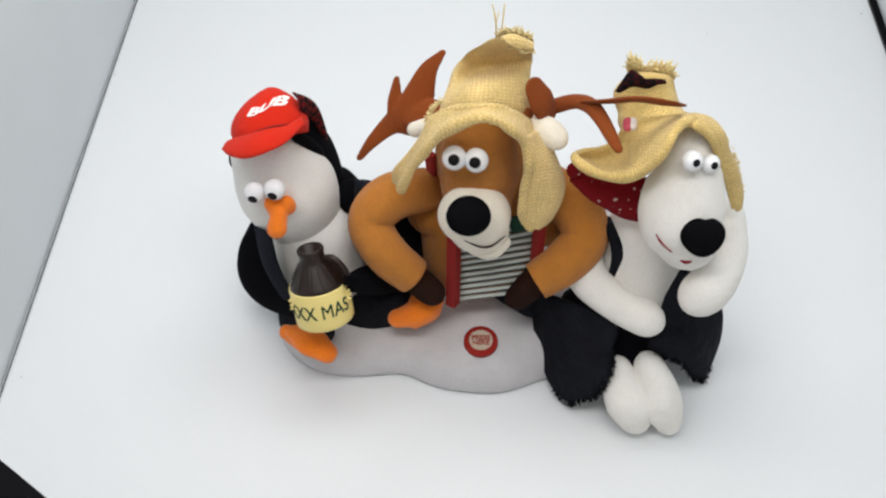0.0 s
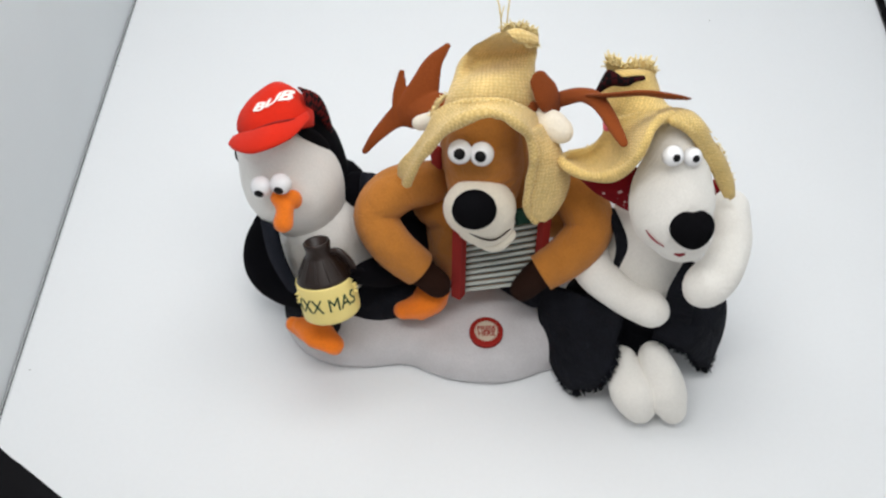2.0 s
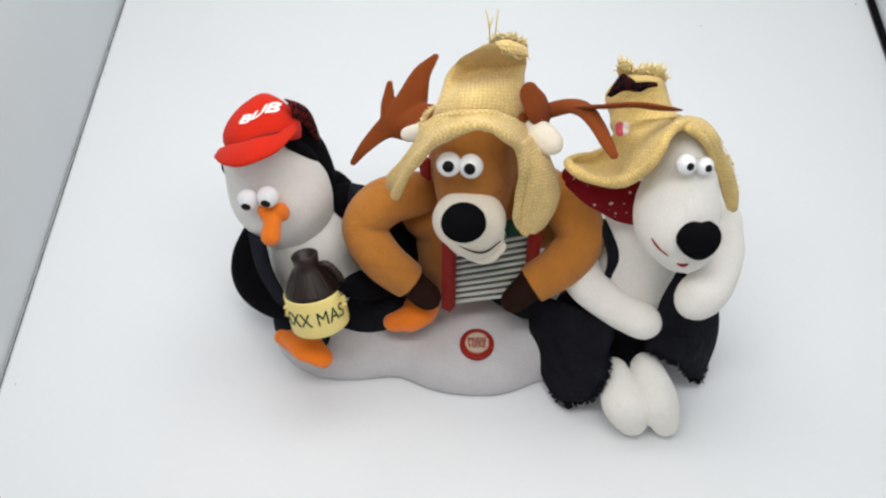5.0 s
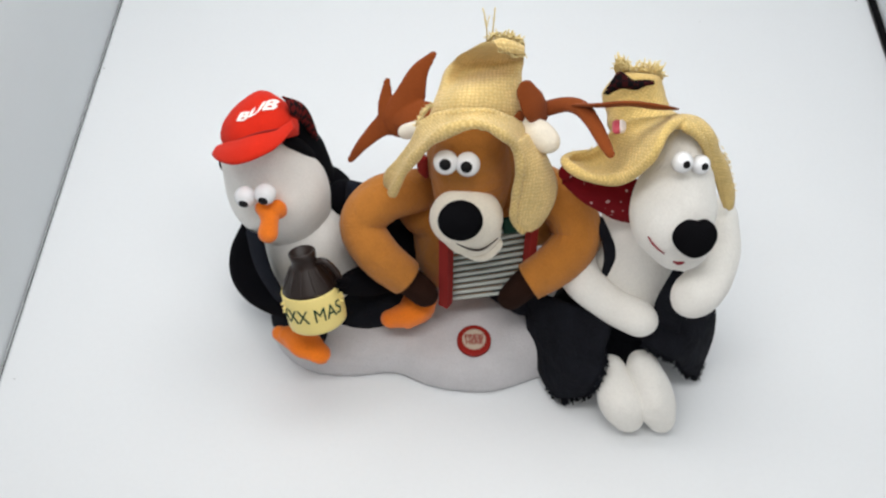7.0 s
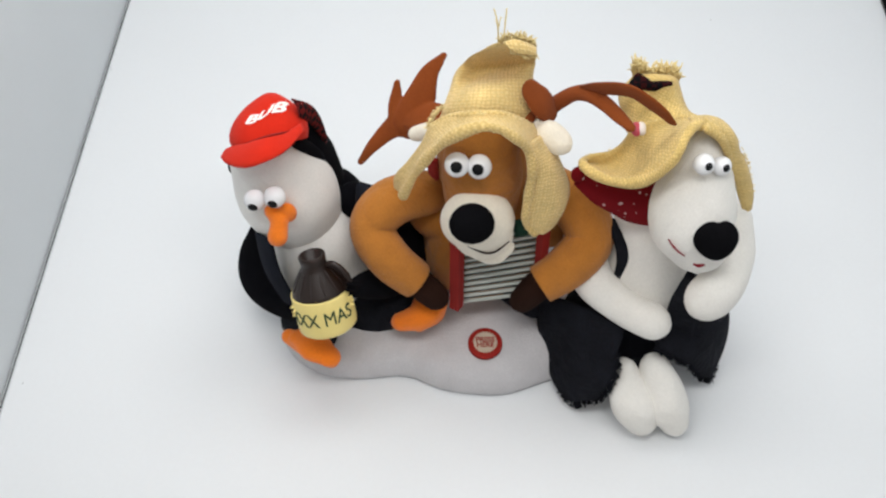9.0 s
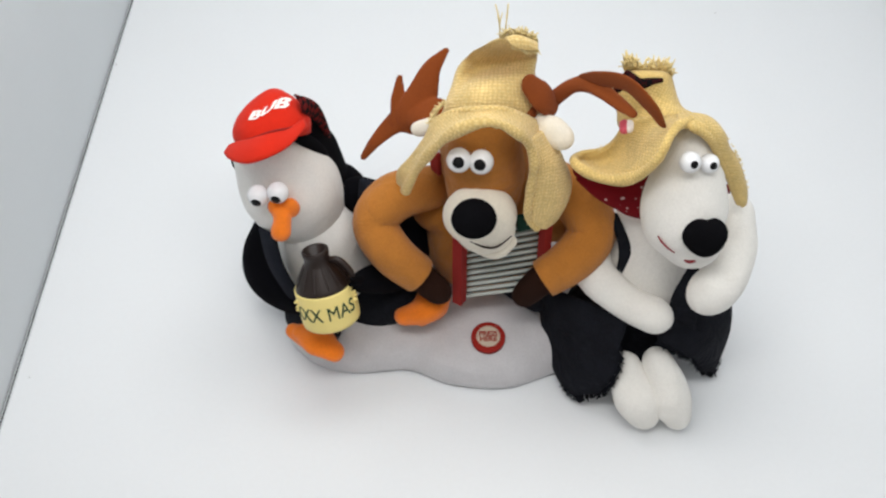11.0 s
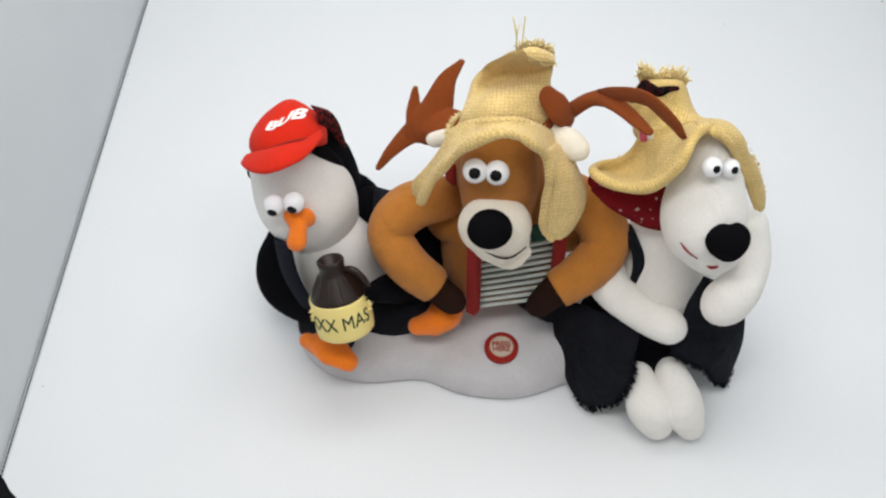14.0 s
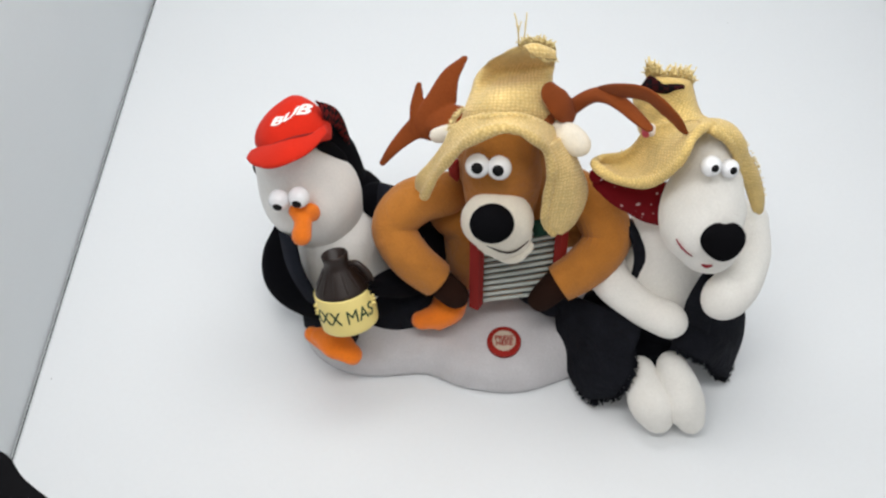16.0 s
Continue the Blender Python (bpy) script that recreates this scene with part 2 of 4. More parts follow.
def sheet(bm, a, b, thick, bulge=(0, 0, 0), nu=7, nv=10, roll=0.0, wob=0.0):
    """A thick cloth between two edges, with a belly and a soft rim."""
    ca, cb = curve_through(a, nu), curve_through(b, nu)
    while len(ca) < len(cb):
        ca.append(ca[-1].copy())
    count, bul = min(len(ca), len(cb)), Vector(bulge)
    mid = []
    for i in range(count):
        row = []
        for j in range(nv + 1):
            v = j / nv
            u = i / (count - 1)
            q = ca[i].lerp(cb[i], v) + bul * (math.sin(math.pi * v) * math.sin(math.pi * (0.12 + 0.76 * u)))
            if wob:
                q = q + Vector((0.3, 0.5, 1)).normalized() * wob * noise.noise(q * 45)
            row.append(q)
        mid.append(row)
    top, bot = [], []
    for i in range(count):
        rt, rb = [], []
        for j in range(nv + 1):
            du = mid[min(i + 1, count - 1)][j] - mid[max(i - 1, 0)][j]
            dv = mid[i][min(j + 1, nv)] - mid[i][max(j - 1, 0)]
            nrm = du.cross(dv)
            nrm = nrm.normalized() if nrm.length > 1e-12 else Vector((0, 0, 1))
            edge = 0.62 if i in (0, count - 1) or j in (0, nv) else 1.0
            rt.append(bm.verts.new(mid[i][j] + nrm * thick * 0.5 * edge))
            rb.append(bm.verts.new(mid[i][j] - nrm * thick * 0.5 * edge))
        top.append(rt)
        bot.append(rb)
    uv = bm.loops.layers.uv.verify()
    run, wide = [0.0], sum((ca[i] - cb[i]).length for i in range(count)) / count / nv
    for i in range(1, count):
        run.append(run[-1] + (mid[i][nv // 2] - mid[i - 1][nv // 2]).length)
    for i in range(count - 1):
        for j in range(nv):
            for f, ks in ((bm.faces.new((top[i][j], top[i + 1][j], top[i + 1][j + 1], top[i][j + 1])), ((i, j), (i + 1, j), (i + 1, j + 1), (i, j + 1))),
                          (bm.faces.new((bot[i][j], bot[i][j + 1], bot[i + 1][j + 1], bot[i + 1][j])), ((i, j), (i, j + 1), (i + 1, j + 1), (i + 1, j)))):
                for lp, (x, y) in zip(f.loops, ks):
                    lp[uv].uv = (run[x], y * wide)
    for i in range(count - 1):
        bm.faces.new((top[i][0], bot[i][0], bot[i + 1][0], top[i + 1][0]))
        bm.faces.new((top[i][nv], top[i + 1][nv], bot[i + 1][nv], bot[i][nv]))
    for j in range(nv):
        bm.faces.new((top[0][j], top[0][j + 1], bot[0][j + 1], bot[0][j]))
        bm.faces.new((top[-1][j], bot[-1][j], bot[-1][j + 1], top[-1][j + 1]))
    return bm


def stacked(bm, rows, seg=48, n=5, wob=0.0):
    """A soft hollow form from rows of (left point, right point, front depth, back depth), seen broadside."""
    left, right = curve_through([r[0] for r in rows], n), curve_through([r[1] for r in rows], n)
    front, back = spread_values([r[2] for r in rows], n), spread_values([r[3] for r in rows], n)
    ahead = Vector((0, -0.62, 0.79))
    rings, run = [], [0.0]
    for i, (a, b) in enumerate(zip(left, right)):
        mid, arm = (a + b) / 2, (b - a) / 2
        ring = []
        for k in range(seg):
            g = 2 * math.pi * k / seg
            q = mid + arm * math.cos(g) + ahead * math.sin(g) * (front[i] if math.sin(g) > 0 else back[i])
            if wob:
                q = q + (q - mid).normalized() * wob * noise.noise(q * 70)
            ring.append(bm.verts.new(q))
        rings.append(ring)
        if i:
            run.append(run[-1] + ((a + b) / 2 - (left[i - 1] + right[i - 1]) / 2).length)
    uv = bm.loops.layers.uv.verify()
    wide = 3.6 * sum((b - a).length / 2 for a, b in zip(left, right)) / len(left) / seg * 1.5
    for i, (a, b) in enumerate(zip(rings, rings[1:])):
        for k in range(seg):
            f = bm.faces.new((a[k], a[(k + 1) % seg], b[(k + 1) % seg], b[k]))
            for lp, (x, y) in zip(f.loops, ((i, k), (i, k + 1), (i + 1, k + 1), (i + 1, k))):
                lp[uv].uv = (run[x], y * wide)
    bm.faces.new(rings[0])
    bm.faces.new(list(reversed(rings[-1])))
    return bm
def lathe(bm, profile, m, seg=32):
    rings = []
    for r, z in profile:
        rings.append([bm.verts.new(m @ Vector((r * math.cos(2 * math.pi * s / seg), r * math.sin(2 * math.pi * s / seg), z))) for s in range(seg)])
    for a, b in zip(rings, rings[1:]):
        for s in range(seg):
            bm.faces.new((a[s], a[(s + 1) % seg], b[(s + 1) % seg], b[s]))
    bm.faces.new(list(reversed(rings[0])))
    bm.faces.new(rings[-1])
    return bm


def strands(bm, line, way, count, length, thick, seed, jitter=0.5):
    """Frayed threads along a line."""
    rnd = random.Random(seed)
    c = curve_through(line, 8)
    way = Vector(way).normalized()
    for _ in range(count):
        k = rnd.random() * (len(c) - 1)
        p = c[int(k)].lerp(c[min(int(k) + 1, len(c) - 1)], k % 1)
        j = [Vector((rnd.uniform(-1, 1), rnd.uniform(-1, 1), rnd.uniform(-1, 1))) * jitter for _ in range(3)]
        ln = length * rnd.uniform(0.45, 1.15)
        q = [p - way * length * 0.2, p + (way + j[0] * 0.6).normalized() * ln * 0.5]
        q.append(q[1] + (way + j[1]).normalized() * ln * 0.5)
        loft(bm, q, [thick, thick, thick * 0.5], seg=4, n=2, cap=False)
    return bm


def rod_frame(a, b, facing=(0, -1, 0)):
    """A frame whose z runs from a to b and whose -y leans to facing."""
    a, b = Vector(a), Vector(b)
    z = (b - a).normalized()
    y = -(Vector(facing) - z * Vector(facing).dot(z)).normalized()
    x = y.cross(z)
    return Matrix.Translation(a) @ Matrix((x, y, z)).transposed().to_4x4()


def text_mesh(words, size, depth, bold=0.0, heavy=0.0):
    """Flat letters, centred, as a bmesh in the xy plane."""
    cu = bpy.data.curves.new("lettering", "FONT")
    cu.body, cu.size, cu.extrude, cu.offset = words, size, depth, bold
    cu.align_x, cu.align_y = "CENTER", "CENTER"
    cu.space_line = 0.8
    tmp = bpy.data.objects.new("lettering", cu)
    scene.collection.objects.link(tmp)
    me = bpy.data.meshes.new_from_object(tmp.evaluated_get(bpy.context.evaluated_depsgraph_get()))
    bm = bmesh.new()
    for k, (dx, dy) in enumerate(((0, 0), (1, 0.4), (-1, -0.4), (0.4, -1), (-0.4, 1)) if heavy else ((0, 0),)):
        was = len(bm.verts)
        bm.from_mesh(me)
        bm.verts.ensure_lookup_table()
        for v in bm.verts[was:]:
            v.co += Vector((dx * heavy, dy * heavy, k * 0.00002))
    bpy.data.objects.remove(tmp)
    bpy.data.meshes.remove(me)
    return bm


B = bmesh.new


def merged(ob, voxel=0.0010, rounds=5):
    """Melts overlapping pieces of one part into one skin."""
    m = ob.modifiers.new("melt", "REMESH")
    m.mode, m.voxel_size, m.use_smooth_shade = "VOXEL", voxel, True
    sm = ob.modifiers.new("soften", "SMOOTH")
    sm.factor, sm.iterations = 0.5, rounds
    return ob


def googly_eye(parent, at, r, gaze, pr=0.47, label="white plastic googly eye"):
    """A white ball with a black pupil dome on its gaze."""
    eye = part("eye", ball(B(), at, r), EYE, parent, label)
    g = Vector(gaze).normalized()
    bm = ball(B(), Vector(at) + g * r * 0.84, (r * pr, r * pr, r * 0.24), g.to_track_quat("Z", "Y").to_matrix())
    if parent.parent is None:
        part("pupil", bm, PUPIL, eye)
    else:
        part("pupil", bm, PUPIL, parent)
    return eye


# ---- the tent ----
YAW = 0.0358


def along(x, y, z=0.0):
    """A place in the tent: its sides run slightly askew."""
    return Vector((x + y * YAW, y, z))


XL, XR = -0.3062, 0.3935
Y0, Y1, TOP = -0.33, 0.50, 0.80


def build_tent():
    bm = B()
    prof = [(Y0 + (0.36 - Y0) * k / 12, 0.0) for k in range(13)]
    prof += [(0.36 + 0.14 * math.sin(a), 0.14 - 0.14 * math.cos(a)) for a in [math.pi / 2 * k / 10 for k in range(1, 11)]]
    prof += [(0.50, TOP)]
    top = [[bm.verts.new(along(x, y, z)) for x in (XL + 0.0004, -0.1, 0.1, XR - 0.0004)] for y, z in prof]
    bot = [[bm.verts.new(along(x, y + (0.003 if z > 0.05 else 0), z - (0.0 if z > 0.5 else 0.003))) for x in (XL + 0.0004, -0.1, 0.1, XR - 0.0004)] for y, z in prof]
    for g in (top, bot):
        for a, b in zip(g, g[1:]):
            for k in range(3):
                bm.faces.new((a[k], a[k + 1], b[k + 1], b[k]))
    tagged(part("floor", bm, SHEET), "smooth white vinyl sweep on the tent floor and back", "backdrop", kind="structure")
    for name, x, sgn in (("wall_left", XL, -1), ("wall_right", XR + 0.0065, 1)):
        bm = B()
        q = [along(x, Y0), along(x, Y1 + 0.02), along(x, Y1 + 0.02, TOP), along(x, Y0, TOP)]
        off = Vector((0.004 * sgn, 0, 0))
        v = [bm.verts.new(p) for p in q] + [bm.verts.new(p + off) for p in q]
        for f in ((0, 1, 2, 3), (7, 6, 5, 4), (0, 4, 5, 1), (1, 5, 6, 2), (2, 6, 7, 3), (3, 7, 4, 0)):
            bm.faces.new([v[i] for i in f])
        tagged(part(name, bm, WALL, smooth=False), "pale grey fabric side wall of a light tent", "wall", kind="structure")
    bm = B()
    q = [along(XL, Y0, TOP), along(XR, Y0, TOP), along(XR, Y1, TOP), along(XL, Y1, TOP)]
    v = [bm.verts.new(p) for p in q] + [bm.verts.new(p + Vector((0, 0, 0.004))) for p in q]
    for f in ((0, 1, 2, 3), (7, 6, 5, 4), (0, 4, 5, 1), (1, 5, 6, 2), (2, 6, 7, 3), (3, 7, 4, 0)):
        bm.faces.new([v[i] for i in f])
    tagged(part("ceiling", bm, WALL, smooth=False), "white fabric roof of a light tent", "ceiling", kind="structure")
    # hem with stitching along the left wall's foot
    bm = loft(B(), [along(XL + 0.0022, Y0, 0.0), along(XL + 0.0022, 0.45, 0.0)], [0.0014, 0.0014], seg=8, n=20, cap=False)
    hem = tagged(part("trim_hem", bm, WALL), "pale grey stitched hem along the tent wall", "hem", kind="structure")
    bm = B()
    rnd = random.Random(5)
    y = Y0
    while y < 0.45:
        ln = rnd.uniform(0.0017, 0.0021)
        loft(bm, [along(XL + 0.0024, y, 0.0014), along(XL + 0.0024, y + ln, 0.0014)], [0.00055, 0.00055], seg=5, n=1)
        y += ln + rnd.uniform(0.0011, 0.0015)
    tagged(part("stitching", bm, THREAD, hem, "dark dashed stitching"), kind="stuff")
    bm = loft(B(), [along(XR + 0.003, Y0, 0.003), along(XR + 0.003, 0.47, 0.003)], [0.003, 0.003], seg=8, n=20, cap=False)
    tagged(part("trim_binding", bm, DARK), "black fabric binding along the tent wall's foot", "binding", kind="structure")
    # LED panels under the roof
    for y, d in ((0.15, 0.24), (-0.24, 0.16)):
        bm = B()
        bmesh.ops.create_cube(bm, size=1, matrix=Matrix.Translation((-0.02, y, 0.79)) @ Matrix.Diagonal((0.56, d, 0.01, 1)))
        bmesh.ops.bevel(bm, geom=bm.edges[:], offset=0.002, segments=2, affect="EDGES")
        tagged(part("led_panel", bm, EYE), "slim white LED panel under the tent roof", "lamp")


def build_table():
    bm = B()
    bmesh.ops.create_cube(bm, size=1, matrix=Matrix.Translation((0.05, 0.1, -0.022)) @ Matrix.Diagonal((1.6, 1.3, 0.03, 1)))
    bmesh.ops.bevel(bm, geom=bm.edges[:], offset=0.004, segments=2, affect="EDGES")
    tagged(part("tabletop", bm, TABLE, smooth=False), "plain grey tabletop under the light tent", "tabletop", kind="structure")
    bm = B()
    for p, r in (((0.3945, 0.3202, 0.0000), 0.0009), ((-0.2925, 0.2359, 0.0000), 0.0006), ((-0.2967, -0.0757, 0.0000), 0.0005), ((0.2439, 0.2918, 0.0000), 0.0005)):
        lathe(bm, [(r, 0.0004), (r * 0.8, 0.0008), (r * 0.2, 0.0010)], Matrix.Translation(p), 8)
    tagged(part("dust", bm, LINT, bpy.data.objects["floor"], "tiny grey specks of lint"), kind="stuff")


def build_flap():
    """The tent's loose black front flap hangs close to the camera."""
    a = [Vector(p) for p in ((-0.2267, -0.2516, 0.3100), (-0.1828, -0.2732, 0.3100), (-0.1677, -0.2759, 0.3100), (-0.1618, -0.2794, 0.3100), (-0.1572, -0.2849, 0.3100), (-0.1515, -0.2896, 0.3100), (-0.1441, -0.2947, 0.3100), (-0.1232, -0.3101, 0.3100), (-0.0933, -0.3331, 0.3100))]
    b = [p + Vector((-0.09, -0.12, -0.12)) for p in a]
    bm = sheet(B(), a, b, 0.002, nu=5, nv=6)
    tagged(part("tent_flap", bm, DARK), "loose black fabric front flap of the light tent", "flap")


# ---- the snow base ----
def build_base():
    base = place("snow_base", (0.03, 0.0, 0.0), "white plush snow mound base carrying three toy figures", "toy base")
    bm = B()
    bumps = [((-0.066, -0.026), 0.056, 0.053), ((0.026, -0.014), 0.082, 0.077), ((0.10, 0.0), 0.085, 0.078), ((-0.03, 0.03), 0.085, 0.06), ((0.06, 0.03), 0.12, 0.065)]
    n = 96

    def reach(a):
        best = 0.0
        for (cx, cy), rx, ry in bumps:
            for k in range(90):
                r = 0.22 - k * 0.002
                x, y = 0.03 + r * math.cos(a) - cx, r * math.sin(a) - cy
                if (x / rx) ** 2 + (y / ry) ** 2 <= 1:
                    best = max(best, r)
                    break
        return best
    out = [reach(2 * math.pi * k / n) for k in range(n)]
    for _ in range(2):
        out = [(out[k - 1] + 2 * out[k] + out[(k + 1) % n]) / 4 for k in range(n)]
    prev = None
    prof = [(1.0, 0.0005), (1.004, 0.004), (1.0, 0.009), (0.985, 0.0145), (0.955, 0.0198), (0.91, 0.0242), (0.84, 0.0280), (0.7, 0.0304), (0.5, 0.0320), (0.25, 0.033)]
    first = None
    for s, z in prof:
        ring = []
        for k in range(n):
            a = 2 * math.pi * k / n
            p = Vector((0.03 + out[k] * s * math.cos(a), out[k] * s * math.sin(a), z))
            p.z += 0.0012 * noise.noise(p * 30) * min(1, z / 0.01)
            ring.append(bm.verts.new(p))
        if prev:
            for k in range(n):
                bm.faces.new((prev[k], prev[(k + 1) % n], ring[(k + 1) % n], ring[k]))
        else:
            first = ring
        prev = ring
    tip = bm.verts.new((0.03, 0, 0.0332))
    for k in range(n):
        bm.faces.new((prev[k], prev[(k + 1) % n], tip))
    bm.faces.new(list(reversed(first)))
    bmesh.ops.recalc_face_normals(bm, faces=bm.faces)
    snow = BVHTree.FromBMesh(bm)
    part("mound", bm, SNOW, base)
    # press button: red toothed disc printed on the plush
    c, up = snow.ray_cast(Vector((0.0260, -0.0650, 0.0310)) + Vector((0, 0, 0.1)), Vector((0, 0, -1)))[:2]
    up = ((up if up.z > 0 else -up) + Vector((0, 0, 6.0))).normalized()
    tilt = Matrix.Translation(c + up * 0.0010) @ Vector((0, 0, 1)).rotation_difference(up).to_matrix().to_4x4()
    bm = lathe(B(), [(0.0117, -0.003), (0.0117, -0.0002), (0.0115, 0.0001), (0.0110, 0.0003)], tilt, 40)
    btn = part("press_button", bm, BUTTON, base, "round red press button")
    bm = B()
    vs = []
    for k in range(48):
        r = 0.0086 if k % 2 else 0.0075
        vs.append(bm.verts.new(tilt @ Vector((r * math.cos(k * math.pi / 24), r * math.sin(k * math.pi / 24), 0.0007))))
    bm.faces.new(vs)
    part("button_disc", bm, BUTTON2, btn, "cream toothed disc", smooth=False)
    bm = text_mesh("PRESS\nHERE", 0.0051, 0.0001, 0.00013)
    bmesh.ops.transform(bm, verts=bm.verts, matrix=tilt @ Matrix.Translation((0, -0.0002, 0.0009)))
    part("lettering", bm, BUTTON, btn, smooth=False)


# ---- the penguin ----
def build_penguin():
    toy = place("penguin_toy", (-0.085, -0.02, 0.03), "black and white plush penguin in a red cap holding a jug", "plush toy", "singing plush figures")
    bm = loft(B(), [(-0.0790, -0.0100, -0.0204), (-0.0833, -0.0120, 0.0260), (-0.0865, -0.0100, 0.0777)], [0.030, 0.036, 0.033], wob=0.0006)
    part("body", bm, FACE, toy, "white plush belly")
    bm = loft(B(), [(-0.0762, 0.0120, -0.0528), (-0.0739, 0.0120, 0.0075), (-0.0741, 0.0140, 0.0587), (-0.0756, 0.0160, 0.0901)], [0.035, 0.038, 0.031, 0.022], wob=0.0006)
    part("back", bm, BLACK, toy, "black plush back")
    # head: white face with a black hood behind
    bm = loft(B(), [(-0.1101, -0.0040, 0.1536), (-0.1019, -0.0040, 0.1215), (-0.0931, -0.0040, 0.0898)], [0.0255, 0.0345, 0.027], wob=0.0006, n=8)
    head = merged(part("head", bm, FACE, toy, "white plush face"), 0.0018, 14)
    bm = loft(B(), [(-0.0999, 0.0160, 0.1534), (-0.0980, 0.0160, 0.1259), (-0.0890, 0.0170, 0.0890)], [0.0215, 0.0290, 0.0255], wob=0.0005, n=8)
    loft(bm, [(-0.1313, -0.0080, 0.1422), (-0.1313, -0.0080, 0.1506), (-0.1266, -0.0060, 0.1598)], [0.0012, 0.0036, 0.005])
    loft(bm, [(-0.0904, -0.0080, 0.1728), (-0.0864, 0.0000, 0.1586), (-0.0814, 0.0060, 0.1420)], [0.0035, 0.0050, 0.0055])
    part("hood", bm, BLACK, head, "black plush hood")
    e1, e2 = (-0.1148, -0.0360, 0.1520), (-0.1019, -0.0380, 0.1569)
    for e, g in ((e1, (-0.1, -0.85, 0.02)), (e2, (-0.12, -0.85, 0.06))):
        googly_eye(head, e, 0.0066, g)
    bm = loft(B(), [(-0.1021, -0.0370, 0.1399), (-0.1010, -0.0450, 0.1396), (-0.1017, -0.0520, 0.1367)], [0.0075, 0.0056, 0.0064], seg=16)
    ball(bm, (-0.0962, -0.0380, 0.1421), (0.0058, 0.0045, 0.0078))
    ball(bm, (-0.1058, -0.0380, 0.1432), (0.0045, 0.0042, 0.0055))
    merged(part("beak", bm, ORANGE, head, "orange felt beak"), 0.0008)
    # cap
    axis = Vector((-0.14, 0.68, 0.72)).normalized()
    crown = Vector((-0.1058, -0.0040, 0.1746))
    dome = [(0.0238 * math.cos(k * math.pi / 20), 0.0250 * math.sin(k * math.pi / 20)) for k in range(10)]
    bm = lathe(B(), [(0.0230, -0.005)] + dome + [(0.001, 0.0250)], rod_frame(crown, crown + axis), 40)
    for v in bm.verts:
        off = v.co - crown
        rise = max(0.0, off.dot(axis)) / 0.0262
        v.co.x += 0.0052 * rise * max(0.0, min(1.0, 0.4 - off.x / 0.02))
        v.co += off.normalized() * 0.0018 * noise.noise(v.co * 55)
    shell = BVHTree.FromBMesh(bm)
    cap = part("cap", bm, RED, toy, "red felt baseball cap")
    joint = [(-0.1300, -0.0180, 0.1763), (-0.1184, -0.0250, 0.1883), (-0.1079, -0.0280, 0.1965), (-0.0988, -0.0270, 0.1992), (-0.0911, -0.0190, 0.1930), (-0.0848, -0.0080, 0.1863)]
    bm = sheet(B(), joint, [(-0.1313, -0.0260, 0.1778), (-0.1258, -0.0360, 0.1831), (-0.1144, -0.0440, 0.1907), (-0.1012, -0.0440, 0.1968), (-0.0901, -0.0340, 0.1952), (-0.0828, -0.0140, 0.1876)], 0.003, bulge=(0, -0.002, 0.002), wob=0.0022)
    part("visor", bm, RED, cap, "red felt visor")
    bm = loft(B(), [Vector(p) + Vector((0, -0.0012, 0.0015)) for p in joint], [0.0004, 0.0005, 0.0005, 0.0005, 0.0005, 0.0004], seg=6, wob=0.0004)
    part("seam", bm, DEEPRED, cap, "dark red seam")
    bm = sheet(B(), [(-0.0893, 0.0000, 0.2009), (-0.0815, 0.0100, 0.1830), (-0.0768, 0.0200, 0.1483)], [(-0.0851, -0.0060, 0.1919), (-0.0810, 0.0060, 0.1715), (-0.0766, 0.0180, 0.1399)], 0.002, bulge=(0.003, 0, 0.004))
    part("strap", bm, PLAID, cap, "red and black plaid strap")
    bm = text_mesh("BUB", 0.0124, 0.0003, 0.0, 0.00048)
    bmesh.ops.subdivide_edges(bm, edges=bm.edges[:], cuts=1)
    out = Vector((-0.12, -0.62, 0.78)).normalized()
    turn = out.to_track_quat("Z", "Y").to_matrix().to_4x4() @ Matrix.Rotation(radians(25), 4, "Z")
    mid = Vector((-0.1065, -0.0200, 0.2123))
    for v in bm.verts:
        x, y, z = v.co
        p = mid + turn.to_3x3() @ Vector((x * 1.02 + y * 0.45, y * (0.56 + x * 9.0) + 0.0016 * math.sin(x * 260), 0)) + out * 0.05
        hit = shell.ray_cast(p, -out)[0]
        v.co = (hit if hit else p - out * 0.05) + out * (0.0004 + z)
    part("lettering", bm, WHITEINK, cap, "white embroidered letters", smooth=False)
    # flippers
    bm = loft(B(), [(-0.1255, -0.0040, 0.0746), (-0.1305, -0.0100, 0.0536), (-0.1290, -0.0220, 0.0411), (-0.1140, -0.0360, 0.0389), (-0.0988, -0.0500, 0.0467)], [0.010, 0.0155, 0.0155, 0.012, 0.007], flat=((0.4, 0.8, -0.3), 0.7))
    part("flipper", bm, BLACK, toy, "black plush flipper")
    bm = loft(B(), [(-0.0605, 0.0040, 0.1010), (-0.0370, 0.0080, 0.0754), (-0.0284, -0.0050, 0.0633), (-0.0360, -0.0340, 0.0660), (-0.0532, -0.0520, 0.0828), (-0.0589, -0.0600, 0.0907)], [0.014, 0.018, 0.018, 0.014, 0.009, 0.006])
    part("flipper", bm, BLACK, toy, "black plush flipper")
